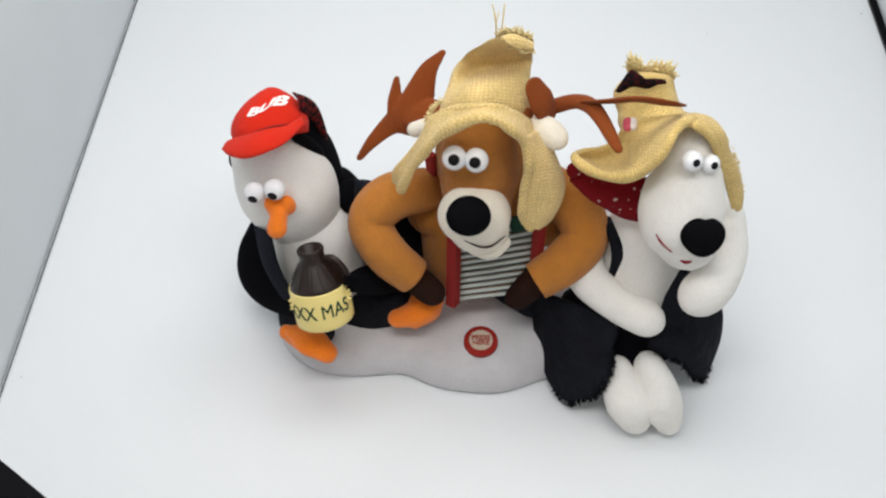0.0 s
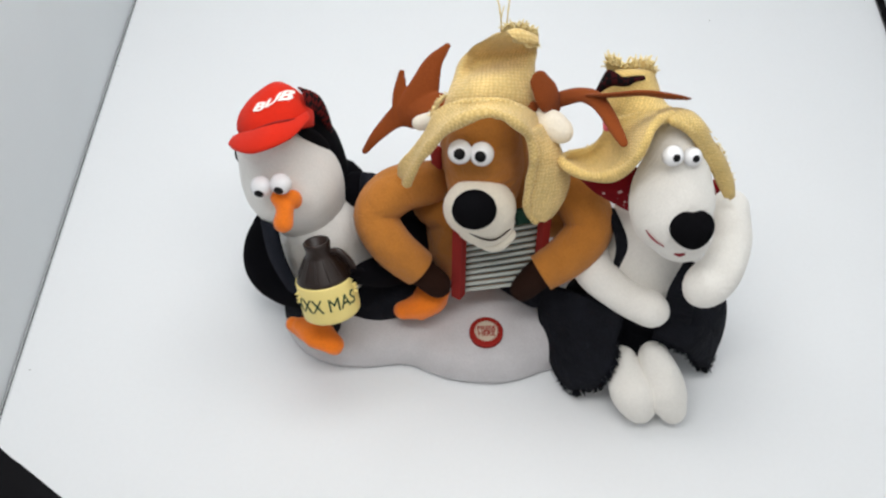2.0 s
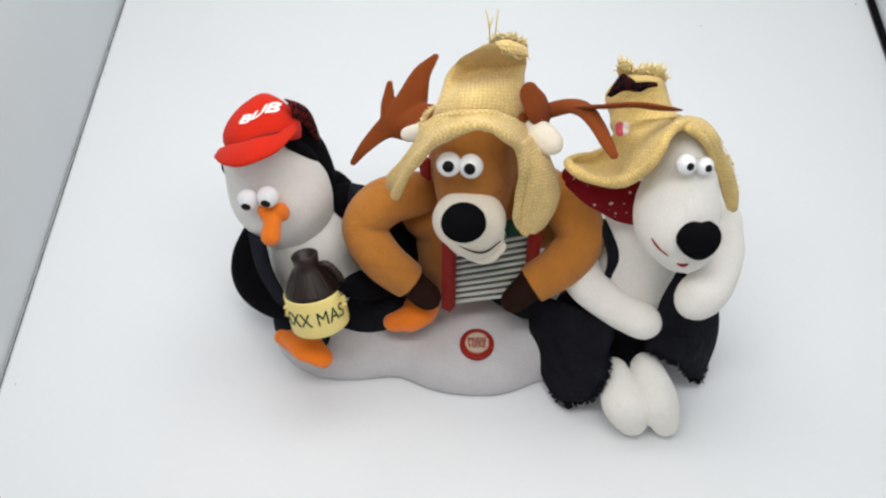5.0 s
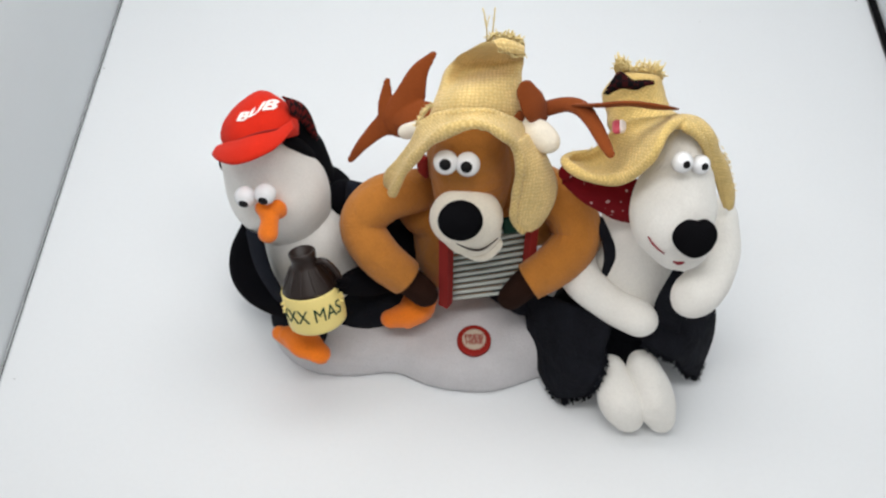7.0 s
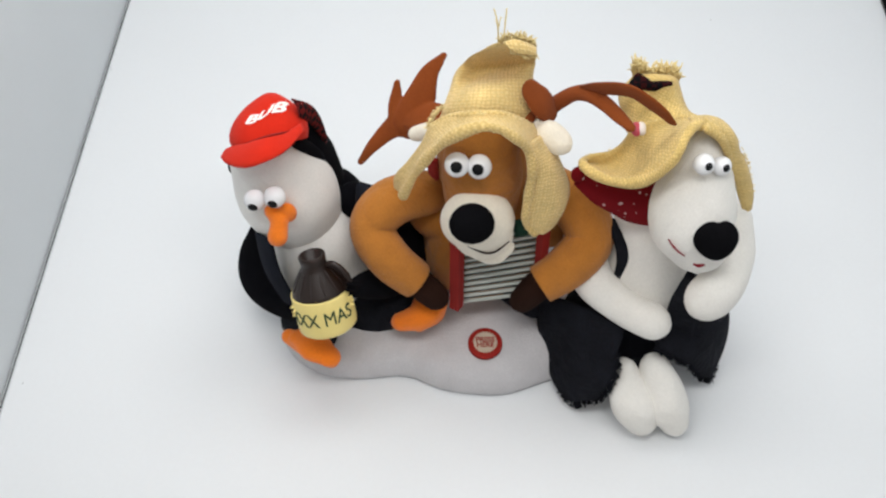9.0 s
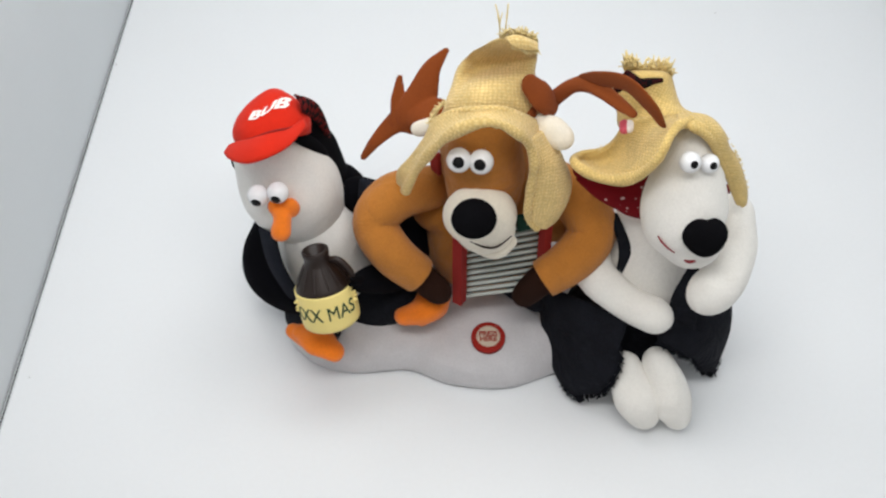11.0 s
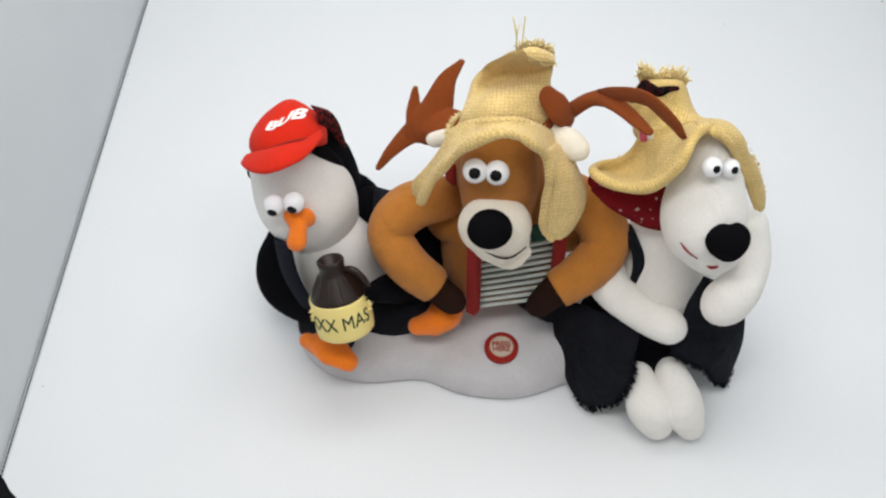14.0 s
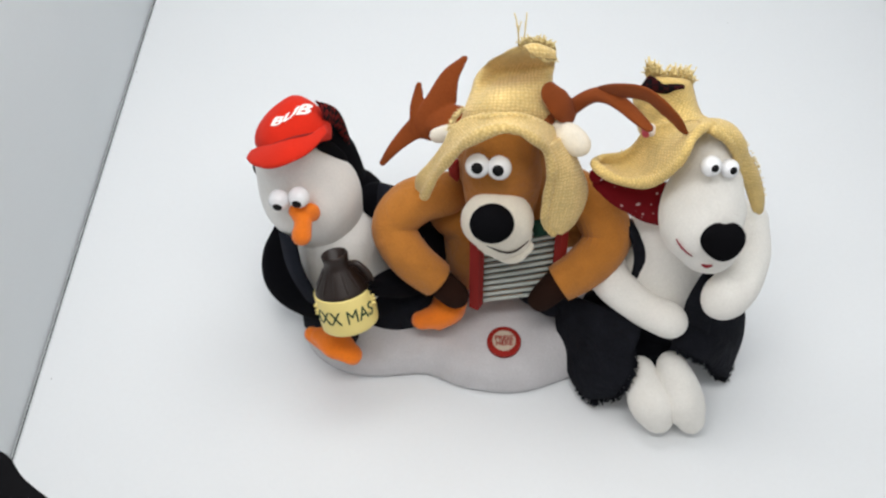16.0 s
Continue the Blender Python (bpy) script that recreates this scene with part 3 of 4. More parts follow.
    for tips in (((-0.0567, -0.0580, 0.0916), ((-0.0608, -0.0680, 0.1077), (-0.0616, -0.0700, 0.1044), (-0.0613, -0.0680, 0.0956))), ((-0.1012, -0.0520, 0.0517), ((-0.0956, -0.0660, 0.0828), (-0.0957, -0.0670, 0.0779), (-0.0952, -0.0660, 0.0700)))):
        bm = B()
        for tip in tips[1]:
            loft(bm, [tips[0], (Vector(tips[0]) + Vector(tip)) / 2, tip], [0.0042, 0.0032, 0.0014], seg=10)
        part("flipper_tip", bm, BLACK, toy, "black felt flipper tip")
    # dark waistcoat panels and trousers
    bm = sheet(B(), [(-0.1216, -0.0280, 0.1089), (-0.1197, -0.0340, 0.0755), (-0.1093, -0.0400, 0.0412)], [(-0.1096, -0.0400, 0.1180), (-0.1067, -0.0460, 0.0883), (-0.0975, -0.0500, 0.0521)], 0.003, bulge=(0, -0.003, 0.003))
    part("waistcoat", bm, GREYDENIM, toy, "dark grey waistcoat")
    bm = sheet(B(), [(-0.0557, -0.0040, 0.1281), (-0.0487, -0.0080, 0.1315), (-0.0432, 0.0000, 0.1170)], [(-0.0579, -0.0100, 0.1115), (-0.0491, -0.0160, 0.1185), (-0.0416, -0.0100, 0.1115)], 0.004, bulge=(0, -0.002, 0.003))
    part("waistcoat", bm, GREYDENIM, toy, "dark grey waistcoat")
    bm = loft(B(), [(-0.0983, -0.0350, 0.0200), (-0.0888, -0.0580, 0.0330)], [0.019, 0.014], wob=0.001)
    loft(bm, [(-0.0704, -0.0300, 0.0198), (-0.0492, -0.0380, 0.0314), (-0.0280, -0.0420, 0.0461)], [0.019, 0.017, 0.014], wob=0.001)
    part("trousers_or_shade", bm, DENIM, toy, "dark navy trousers")
    # feet
    bm = loft(B(), [(-0.0989, -0.0669, 0.0430), (-0.0879, -0.0748, 0.0440), (-0.0789, -0.0806, 0.0420)], [0.0075, 0.0122, 0.0088], flat=((0.2, 0.3, 1), 0.6))
    loft(bm, [(-0.1061, -0.0640, 0.0400), (-0.0913, -0.0727, 0.0380), (-0.0777, -0.0795, 0.0360)], [0.0055, 0.0072, 0.0062], seg=12)
    merged(part("foot", bm, ORANGE, toy, "orange felt foot"))
    bm = loft(B(), [(-0.0100, -0.0471, 0.0560), (-0.0168, -0.0555, 0.0520), (-0.0292, -0.0567, 0.0470)], [0.0115, 0.0115, 0.0085], flat=((0, 0.35, 1), 0.75))
    loft(bm, [(-0.0054, -0.0457, 0.0560), (-0.0084, -0.0532, 0.0500), (-0.0189, -0.0577, 0.0430)], [0.006, 0.007, 0.005], seg=12)
    merged(part("foot", bm, ORANGE, toy, "orange felt foot"))


def build_jug():
    jug = place("jug", (-0.0760, -0.0740, 0.0712), "brown plastic jug with a yellow XXX MAS label band", "jug")
    a, b = (-0.0760, -0.0740, 0.0712), (-0.0836, -0.0520, 0.1176)
    m = rod_frame(a, b, (0.15, -0.8, 0.5))
    h = (Vector(b) - Vector(a)).length
    R0 = 0.0190
    lab = [(0.004, 0.0), (R0 * 0.92, 0.0), (R0 * 0.985, 0.0012), (R0, 0.004), (R0, h * 0.50), (R0 * 0.985, h * 0.515), (R0 * 0.9, h * 0.515)]
    band = part("label_band", lathe(B(), lab, m, 40), LABEL, jug, "yellow label band")
    body = [(R0 * 0.9, h * 0.48), (R0 * 0.95, h * 0.52), (R0 * 0.90, h * 0.56), (R0 * 0.50, h * 0.80), (R0 * 0.44, h * 0.84), (R0 * 0.42, h * 0.91), (R0 * 0.44, h * 0.93), (R0 * 0.455, h * 0.985), (R0 * 0.43, h), (R0 * 0.36, h * 0.995), (R0 * 0.34, h * 0.86)]
    jb = part("jug_body", lathe(B(), body, m, 36), JUG, jug, "dark brown plastic shoulder and neck")
    bm = loft(B(), [m @ Vector(v) for v in ((0.0072, -0.003, h * 0.85), (0.0125, -0.006, h * 0.86), (0.0172, -0.008, h * 0.75), (0.0190, -0.008, h * 0.62), (0.0160, -0.006, h * 0.54))], [0.0022, 0.0022, 0.0022, 0.0022, 0.002], seg=12)
    part("handle", bm, JUG, jug, "brown plastic handle")
    bm = text_mesh("XXX MAS", 0.0135, 0.0002, 0.0)
    for v in bm.verts:
        ang = v.co.x * 0.80 / R0 - 0.22
        r = R0 + 0.0002 + v.co.z
        v.co = m @ Vector((r * math.sin(ang), -r * math.cos(ang), h * 0.27 + v.co.y))
    part("lettering", bm, INK, band, "dark green hand lettering", smooth=False)
    # moulded shoulder ribs and the label's ragged side tabs
    bm = B()
    for k in range(12):
        g = k * math.pi / 6 + 0.2
        loft(bm, [m @ Vector((r * math.sin(g), -r * math.cos(g), z)) for r, z in ((R0 * 0.86, h * 0.58), (R0 * 0.67, h * 0.69), (R0 * 0.49, h * 0.80))], [0.0007, 0.0009, 0.0007], seg=6, n=3)
    part("rib", bm, JUG, jb)
    for side in (1.12, -1.28):
        bm = B()
        for k in range(3):
            g, z = side + 0.05 * (k % 2), h * (0.30 + 0.055 * k)
            loft(bm, [m @ Vector((r * math.sin(g), -r * math.cos(g), z)) for r in (R0 * 0.98, R0 * 1.04, R0 * 1.09)], [0.0016, 0.0013, 0.0006], seg=8, n=2)
        part("label_tab", bm, LABEL, band)


# ---- the moose ----
def build_moose():
    toy = place("moose_toy", (0.02, 0.01, 0.032), "tan plush moose in a straw-coloured knit hat playing an accordion", "plush toy", "singing plush figures")
    bm = loft(B(), [(0.0238, 0.0060, 0.0360), (0.0246, 0.0020, 0.0580), (0.0291, 0.0040, 0.0952), (0.0300, 0.0000, 0.1226)], [0.035, 0.045, 0.040, 0.026], wob=0.0006, n=8)
    loft(bm, [(0.0238, 0.0080, 0.1488), (0.0249, 0.0060, 0.1102)], [0.030, 0.034], wob=0.0006)
    loft(bm, [(-0.0034, 0.0000, 0.0940), (0.0291, 0.0040, 0.0952), (0.0697, 0.0000, 0.0880)], [0.022, 0.03, 0.024], wob=0.0006)
    merged(part("body", bm, TAN, toy, "tan plush body"), 0.0018, 8)
    bm = loft(B(), [(0.0218, -0.0160, 0.1762), (0.0226, -0.0160, 0.1484), (0.0227, -0.0140, 0.1218)], [0.0235, 0.0262, 0.0240], wob=0.0004)
    head = part("head", bm, TAN, toy, "tan plush head")
    bm = ball(B(), (0.0194, -0.0440, 0.1401), (0.0240, 0.0195, 0.0215), wob=0.0005)
    ball(bm, (0.0225, -0.0460, 0.1293), (0.0200, 0.0165, 0.0160), wob=0.0004)
    merged(part("muzzle", bm, CREAM, head, "cream plush muzzle"), 0.0014, 14)
    bm = loft(B(), [(0.0191, -0.0520, 0.1182), (0.0298, -0.0540, 0.1161), (0.0382, -0.0500, 0.1202)], [0.0050, 0.0058, 0.0046], seg=14)
    part("jaw", bm, CREAM, head, "cream plush lower jaw")
    bm = ball(B(), (0.0148, -0.0670, 0.1666), (0.0132, 0.010, 0.0122), Matrix.Rotation(radians(-25), 3, "X"), wob=0.0004)
    part("nose", bm, NOSE, head, "black velvet nose")
    bm = loft(B(), [(0.0130, -0.0615, 0.1370), (0.0220, -0.0625, 0.1321), (0.0297, -0.0615, 0.1314), (0.0379, -0.0570, 0.1357)], [0.0004, 0.0009, 0.0010, 0.0005], seg=6)
    part("mouth", bm, HOOF, head, "dark mouth line")
    googly_eye(head, (0.0066, -0.0400, 0.1869), 0.0073, (-0.06, -0.75, 0.55), 0.48)
    googly_eye(head, (0.0194, -0.0400, 0.1850), 0.0073, (-0.14, -0.75, 0.50), 0.48)
    # added dark roll: stands in for the shade between accordion, hoof and base
    bm = loft(B(), [(0.0055, -0.0100, 0.0388), (0.0297, -0.0150, 0.0420), (0.0607, -0.0390, 0.0425)], [0.0120, 0.0125, 0.0120], wob=0.001)
    part("trousers_or_shade", bm, DENIM, toy, "dark roll standing in for shade under the accordion")
    # ears
    bm = loft(B(), [(0.0554, -0.0180, 0.1916), (0.0605, -0.0220, 0.1914), (0.0656, -0.0260, 0.1898)], [0.0072, 0.0090, 0.0084], flat=((0, 1, -0.6), 0.7))
    part("ear", bm, CREAM, head, "cream plush ear")
    bm = loft(B(), [(-0.0090, -0.0020, 0.1745), (-0.0132, 0.0000, 0.1711), (-0.0175, 0.0010, 0.1686)], [0.0056, 0.0056, 0.0052], flat=((0, 1, -0.6), 0.7))
    part("ear", bm, CREAM, head, "cream plush ear")
    # hat
    bm = stacked(B(), [
        ((-0.0069, -0.0060, 0.1795), (0.0574, -0.0060, 0.1727), 0.020, 0.020),
        ((-0.0031, -0.0040, 0.1890), (0.0559, -0.0040, 0.1857), 0.025, 0.022),
        ((0.0003, 0.0000, 0.1963), (0.0545, 0.0000, 0.1935), 0.024, 0.022),
        ((0.0030, 0.0070, 0.2007), (0.0531, 0.0070, 0.2007), 0.021, 0.020),
        ((0.0057, 0.0130, 0.2052), (0.0527, 0.0130, 0.2061), 0.016, 0.018),
        ((0.0091, 0.0140, 0.2123), (0.0529, 0.0140, 0.2132), 0.013, 0.017),
        ((0.0141, 0.0070, 0.2262), (0.0523, 0.0070, 0.2258), 0.013, 0.016),
        ((0.0208, 0.0010, 0.2377), (0.0514, 0.0010, 0.2348), 0.012, 0.014),
        ((0.0275, -0.0010, 0.2439), (0.0496, -0.0010, 0.2398), 0.009, 0.010),
        ((0.0335, 0.0000, 0.2447), (0.0477, 0.0000, 0.2406), 0.003, 0.004)], wob=0.0013)
    # the crown slumps: a hollow runs under its folded top
    dent, inward = Vector((0.0289, 0.0060, 0.2211)), Vector((0, 0.62, -0.79))
    for v in bm.verts:
        off = v.co - dent
        near = max(0.0, min(1.0, (0.011 - off.dot(inward)) / 0.008))
        if near:
            lift = off.y * 0.79 + off.z * 0.62 - off.x * 0.34
            v.co += inward * 0.0170 * near * math.exp(-(lift / 0.0085) ** 2) * math.exp(-(off.x / 0.023) ** 4)
    hat = part("hat", bm, STRAW, toy, "straw-coloured knit hat")
    bm = sheet(B(), [(0.0320, -0.0050, 0.2473), (0.0378, -0.0050, 0.2493), (0.0442, -0.0050, 0.2473), (0.0503, -0.0040, 0.2420)], [(0.0360, -0.0090, 0.2463), (0.0404, -0.0100, 0.2447), (0.0455, -0.0100, 0.2435), (0.0502, -0.0080, 0.2405)], 0.002, bulge=(0, -0.001, 0.002), wob=0.003)
    part("fold", bm, STRAW, hat)
    # knit band that flares from flap to flap and ends in a rolled edge
    edge = [(-0.0255, -0.0340, 0.1528), (-0.0221, -0.0360, 0.1638), (-0.0159, -0.0380, 0.1809), (-0.0087, -0.0410, 0.1964), (-0.0003, -0.0440, 0.2105), (0.0096, -0.0470, 0.2220), (0.0203, -0.0490, 0.2279), (0.0303, -0.0480, 0.2243), (0.0389, -0.0460, 0.2157), (0.0449, -0.0440, 0.2065), (0.0485, -0.0440, 0.1949), (0.0493, -0.0460, 0.1857), (0.0479, -0.0490, 0.1698), (0.0467, -0.0510, 0.1553), (0.0484, -0.0510, 0.1436), (0.0534, -0.0510, 0.1360)]
    top = [(-0.0310, -0.0260, 0.1506), (-0.0299, -0.0260, 0.1619), (-0.0216, -0.0260, 0.1749), (-0.0133, -0.0250, 0.1883), (-0.0079, -0.0230, 0.2012), (0.0019, -0.0260, 0.2114), (0.0130, -0.0320, 0.2198), (0.0233, -0.0340, 0.2227), (0.0370, -0.0300, 0.2153), (0.0502, -0.0200, 0.1973), (0.0584, -0.0140, 0.1809)]
    back = Vector((0, 0.0019, -0.0024))
    bm = sheet(B(), top, [Vector(p) + back for p in edge[:11]], 0.0034, bulge=(0, 0.0016, -0.0022), wob=0.0016)
    part("skirt", bm, STRAW, hat)
    bm = loft(B(), edge, [0.0024, 0.0029, 0.0031, 0.0032, 0.0033, 0.0034, 0.0035, 0.0035, 0.0034, 0.0032, 0.0031, 0.0030, 0.0029, 0.0028, 0.0026, 0.0023], seg=14, n=8, wob=0.0018)
    part("brim", bm, STRAW_EDGE, hat, "rolled knit edge")
    bm = loft(B(), top[4:-1], [0.0016, 0.0019, 0.0021, 0.0021, 0.0020, 0.0016], seg=10, n=8, wob=0.0010)
    part("seam", bm, STRAW_EDGE, hat)
    bm = sheet(B(), [Vector(p) + back for p in ((0.0440, -0.0420, 0.2058), (0.0485, -0.0440, 0.1949), (0.0493, -0.0460, 0.1857), (0.0479, -0.0490, 0.1698), (0.0467, -0.0510, 0.1553), (0.0491, -0.0510, 0.1425), (0.0544, -0.0510, 0.1354))], [(0.0567, -0.0140, 0.1857), (0.0641, -0.0180, 0.1743), (0.0701, -0.0240, 0.1638), (0.0736, -0.0300, 0.1550), (0.0717, -0.0380, 0.1463), (0.0654, -0.0450, 0.1374), (0.0570, -0.0500, 0.1348)], 0.005, bulge=(0.002, -0.0035, 0.0035), wob=0.0014)
    part("ear_flap", bm, STRAW, hat, "knit ear flap")
    bm = strands(B(), [(0.0304, -0.0000, 0.2439), (0.0383, 0.0010, 0.2447), (0.0448, 0.0010, 0.2426), (0.0511, 0.0000, 0.2382)], (0, -0.1, 1), 130, 0.0055, 0.0003, 3, 0.9)
    strands(bm, [(0.0366, -0.0060, 0.2425), (0.0435, -0.0080, 0.2409), (0.0502, -0.0050, 0.2375)], (0.2, -0.5, 0.2), 60, 0.004, 0.00025, 5, 1.0)
    strands(bm, [(0.0292, 0.0020, 0.2438), (0.0336, 0.0020, 0.2450)], (0, 0.1, 1), 5, 0.016, 0.00006, 4, 0.25)
    strands(bm, edge, (0, -0.5, -0.4), 260, 0.0026, 0.00022, 21, 1.2)
    strands(bm, top[4:-1], (0, -0.6, 0.5), 170, 0.0026, 0.00024, 22, 1.2)
    strands(bm, [(-0.0092, -0.0220, 0.1984), (-0.0053, -0.0160, 0.2025), (0.0000, -0.0120, 0.2059)], (-1, -0.3, 0.4), 60, 0.0034, 0.00028, 23, 1.0)
    tagged(part("fray", bm, YARN, hat, "frayed yarn ends"), kind="stuff")
    bm = sheet(B(), [(-0.0112, -0.0080, 0.1618), (-0.0049, -0.0140, 0.1611)], [(-0.0097, -0.0060, 0.1400), (-0.0047, -0.0120, 0.1402)], 0.004)
    part("scarf", bm, DEEPRED, toy, "dark red scarf end")
    # arms
    bm = loft(B(), [(-0.0107, -0.0060, 0.1210), (-0.0340, -0.0180, 0.1264), (-0.0468, -0.0300, 0.1154), (-0.0360, -0.0450, 0.1022), (-0.0180, -0.0520, 0.0859)], [0.015, 0.0165, 0.0155, 0.0148, 0.0132], n=8, wob=0.0004, cap="start")
    part("arm", bm, TAN, toy, "tan plush arm")
    bm = loft(B(), [(-0.0217, -0.0500, 0.0875), (-0.0074, -0.0560, 0.0751)], [0.0105, 0.0098], wob=0.0004)
    part("hoof", bm, HOOF, toy, "dark brown plush hoof")
    bm = loft(B(), [(0.0665, -0.0060, 0.1238), (0.0841, -0.0200, 0.1204), (0.0916, -0.0350, 0.1071), (0.0767, -0.0500, 0.0979), (0.0587, -0.0580, 0.0891)], [0.017, 0.0175, 0.0165, 0.0152, 0.0132], n=8, wob=0.0004, cap="start")
    part("arm", bm, TAN, toy, "tan plush arm")
    bm = loft(B(), [(0.0585, -0.0570, 0.0878), (0.0491, -0.0580, 0.0727)], [0.0105, 0.0090], wob=0.0004)
    part("hoof", bm, HOOF, toy, "dark brown plush hoof")
    # left antler, flat felt
    toward = (0.1, -0.62, 0.78)
    bm = loft(B(), [(-0.0066, 0.0060, 0.1759), (-0.0208, 0.0120, 0.1714), (-0.0334, 0.0100, 0.1635), (-0.0450, 0.0040, 0.1545), (-0.0530, -0.0000, 0.1447)], [0.0105, 0.0105, 0.0066, 0.0042, 0.0024], flat=(toward, 0.22), seg=16)
    loft(bm, [(-0.0198, 0.0120, 0.1700), (-0.0147, 0.0180, 0.1821), (-0.0090, 0.0260, 0.1948), (-0.0003, 0.0320, 0.2036)], [0.0125, 0.0098, 0.0060, 0.0024], flat=(toward, 0.22), seg=16)
    loft(bm, [(-0.0270, 0.0120, 0.1665), (-0.0296, 0.0180, 0.1763), (-0.0287, 0.0260, 0.1879)], [0.0088, 0.0054, 0.0022], flat=(toward, 0.22), seg=16)
    merged(part("antler", bm, FELT, toy, "brown felt antler"), 0.0007, 4)


def build_accordion():
    acc = place("accordion", (0.0327, -0.0500, 0.0588), "small accordion with red ends and striped bellows", "accordion")
    tl, tr = Vector((0.0093, -0.0420, 0.1159)), Vector((0.0586, -0.0360, 0.1227))
    bl, br = Vector((0.0107, -0.0530, 0.0551)), Vector((0.0584, -0.0510, 0.0615))
    n = 23
    back = Vector((0.0, 0.012, 0.004))
    for k in range(n):
        a, b = tl.lerp(bl, k / n), tr.lerp(br, k / n)
        a2, b2 = tl.lerp(bl, (k + 0.92) / n), tr.lerp(br, (k + 0.92) / n)
        out = Vector((0, -0.0016, 0.0008)) if k % 2 == 0 else Vector((0, 0.0002, 0))
        loft(bm := B(), [(a + a2) / 2 + out + back * 0.4, (a + b + a2 + b2) / 4 + out + back * 0.4, (b + b2) / 2 + out + back * 0.4], [(a - a2).length * 0.52] * 3, seg=8, n=3, cap=False)
        part("fold", bm, STRIPE_W if k % 2 == 0 else STRIPE_G, acc)
    for name, p, q, w in (("end_panel", Vector((0.0071, -0.0420, 0.1187)), Vector((0.0065, -0.0530, 0.0578)), 0.0048), ("end_panel", Vector((0.0614, -0.0360, 0.1283)), Vector((0.0606, -0.0480, 0.0754)), 0.0042)):
        bm = loft(B(), [p, (p + q) / 2, q], [w, w, w], seg=4, n=4, cap=False)
        part(name, bm, DEEPRED, acc, "dark red end panel", smooth=False)
    bm = sheet(B(), [(0.0414, -0.0340, 0.1259), (0.0575, -0.0320, 0.1274)], [(0.0434, -0.0400, 0.1180), (0.0588, -0.0380, 0.1195)], 0.006)
    part("keyboard_cover", bm, GREEN, acc, "dark green cover")


ANT_ROOT = (0.0555, -0.0080, 0.1887)
LEAF_ROOT = (0.0470, -0.0100, 0.1869)
TINE_ROOT = (0.0844, -0.0210, 0.2128)


def build_moving_antler(moose):
    """The other antler is soft: its arm lifts and its long tine folds over."""
    flat = (0.1, -0.62, 0.78)
    bm = loft(B(), [(0.0613, -0.0040, 0.1904), (0.0688, -0.0080, 0.1985), (0.0775, -0.0140, 0.2070), (0.0845, -0.0220, 0.2111), (0.0897, -0.0340, 0.2121), (0.0940, -0.0460, 0.2108), (0.0970, -0.0550, 0.2103)], [0.0046, 0.0046, 0.0044, 0.0050, 0.0044, 0.0038, 0.0026], flat=(flat, 0.4), seg=14)
    ant = part("antler", bm, FELT, moose, "brown felt antler, bent sideways", pivot=ANT_ROOT)
    bm = loft(B(), [(0.0530, -0.0120, 0.2149), (0.0574, -0.0140, 0.2070), (0.0616, -0.0120, 0.1973)], [0.0070, 0.0090, 0.0078], flat=((0.5, -0.6, 0.6), 0.26), seg=16)
    ball(bm, (0.0493, -0.0140, 0.1960), (0.004, 0.004, 0.0052))
    leaf = part("antler_root", bm, FELT, moose, "brown felt antler root", pivot=LEAF_ROOT)
    bm = loft(B(), [(0.0829, -0.0200, 0.2123), (0.0922, -0.0290, 0.2214), (0.1075, -0.0360, 0.2298), (0.1236, -0.0360, 0.2268), (0.1336, -0.0310, 0.2202)], [0.0046, 0.0056, 0.0066, 0.0060, 0.0032], flat=((0.02, 0.78, 0.62), 0.23), seg=18)
    tine = part("tine", bm, FELT, ant, "brown felt tine", pivot=TINE_ROOT)
    return ant, tine, leaf


# ---- the bear ----
NECK = (0.1421, -0.0200, 0.1003)


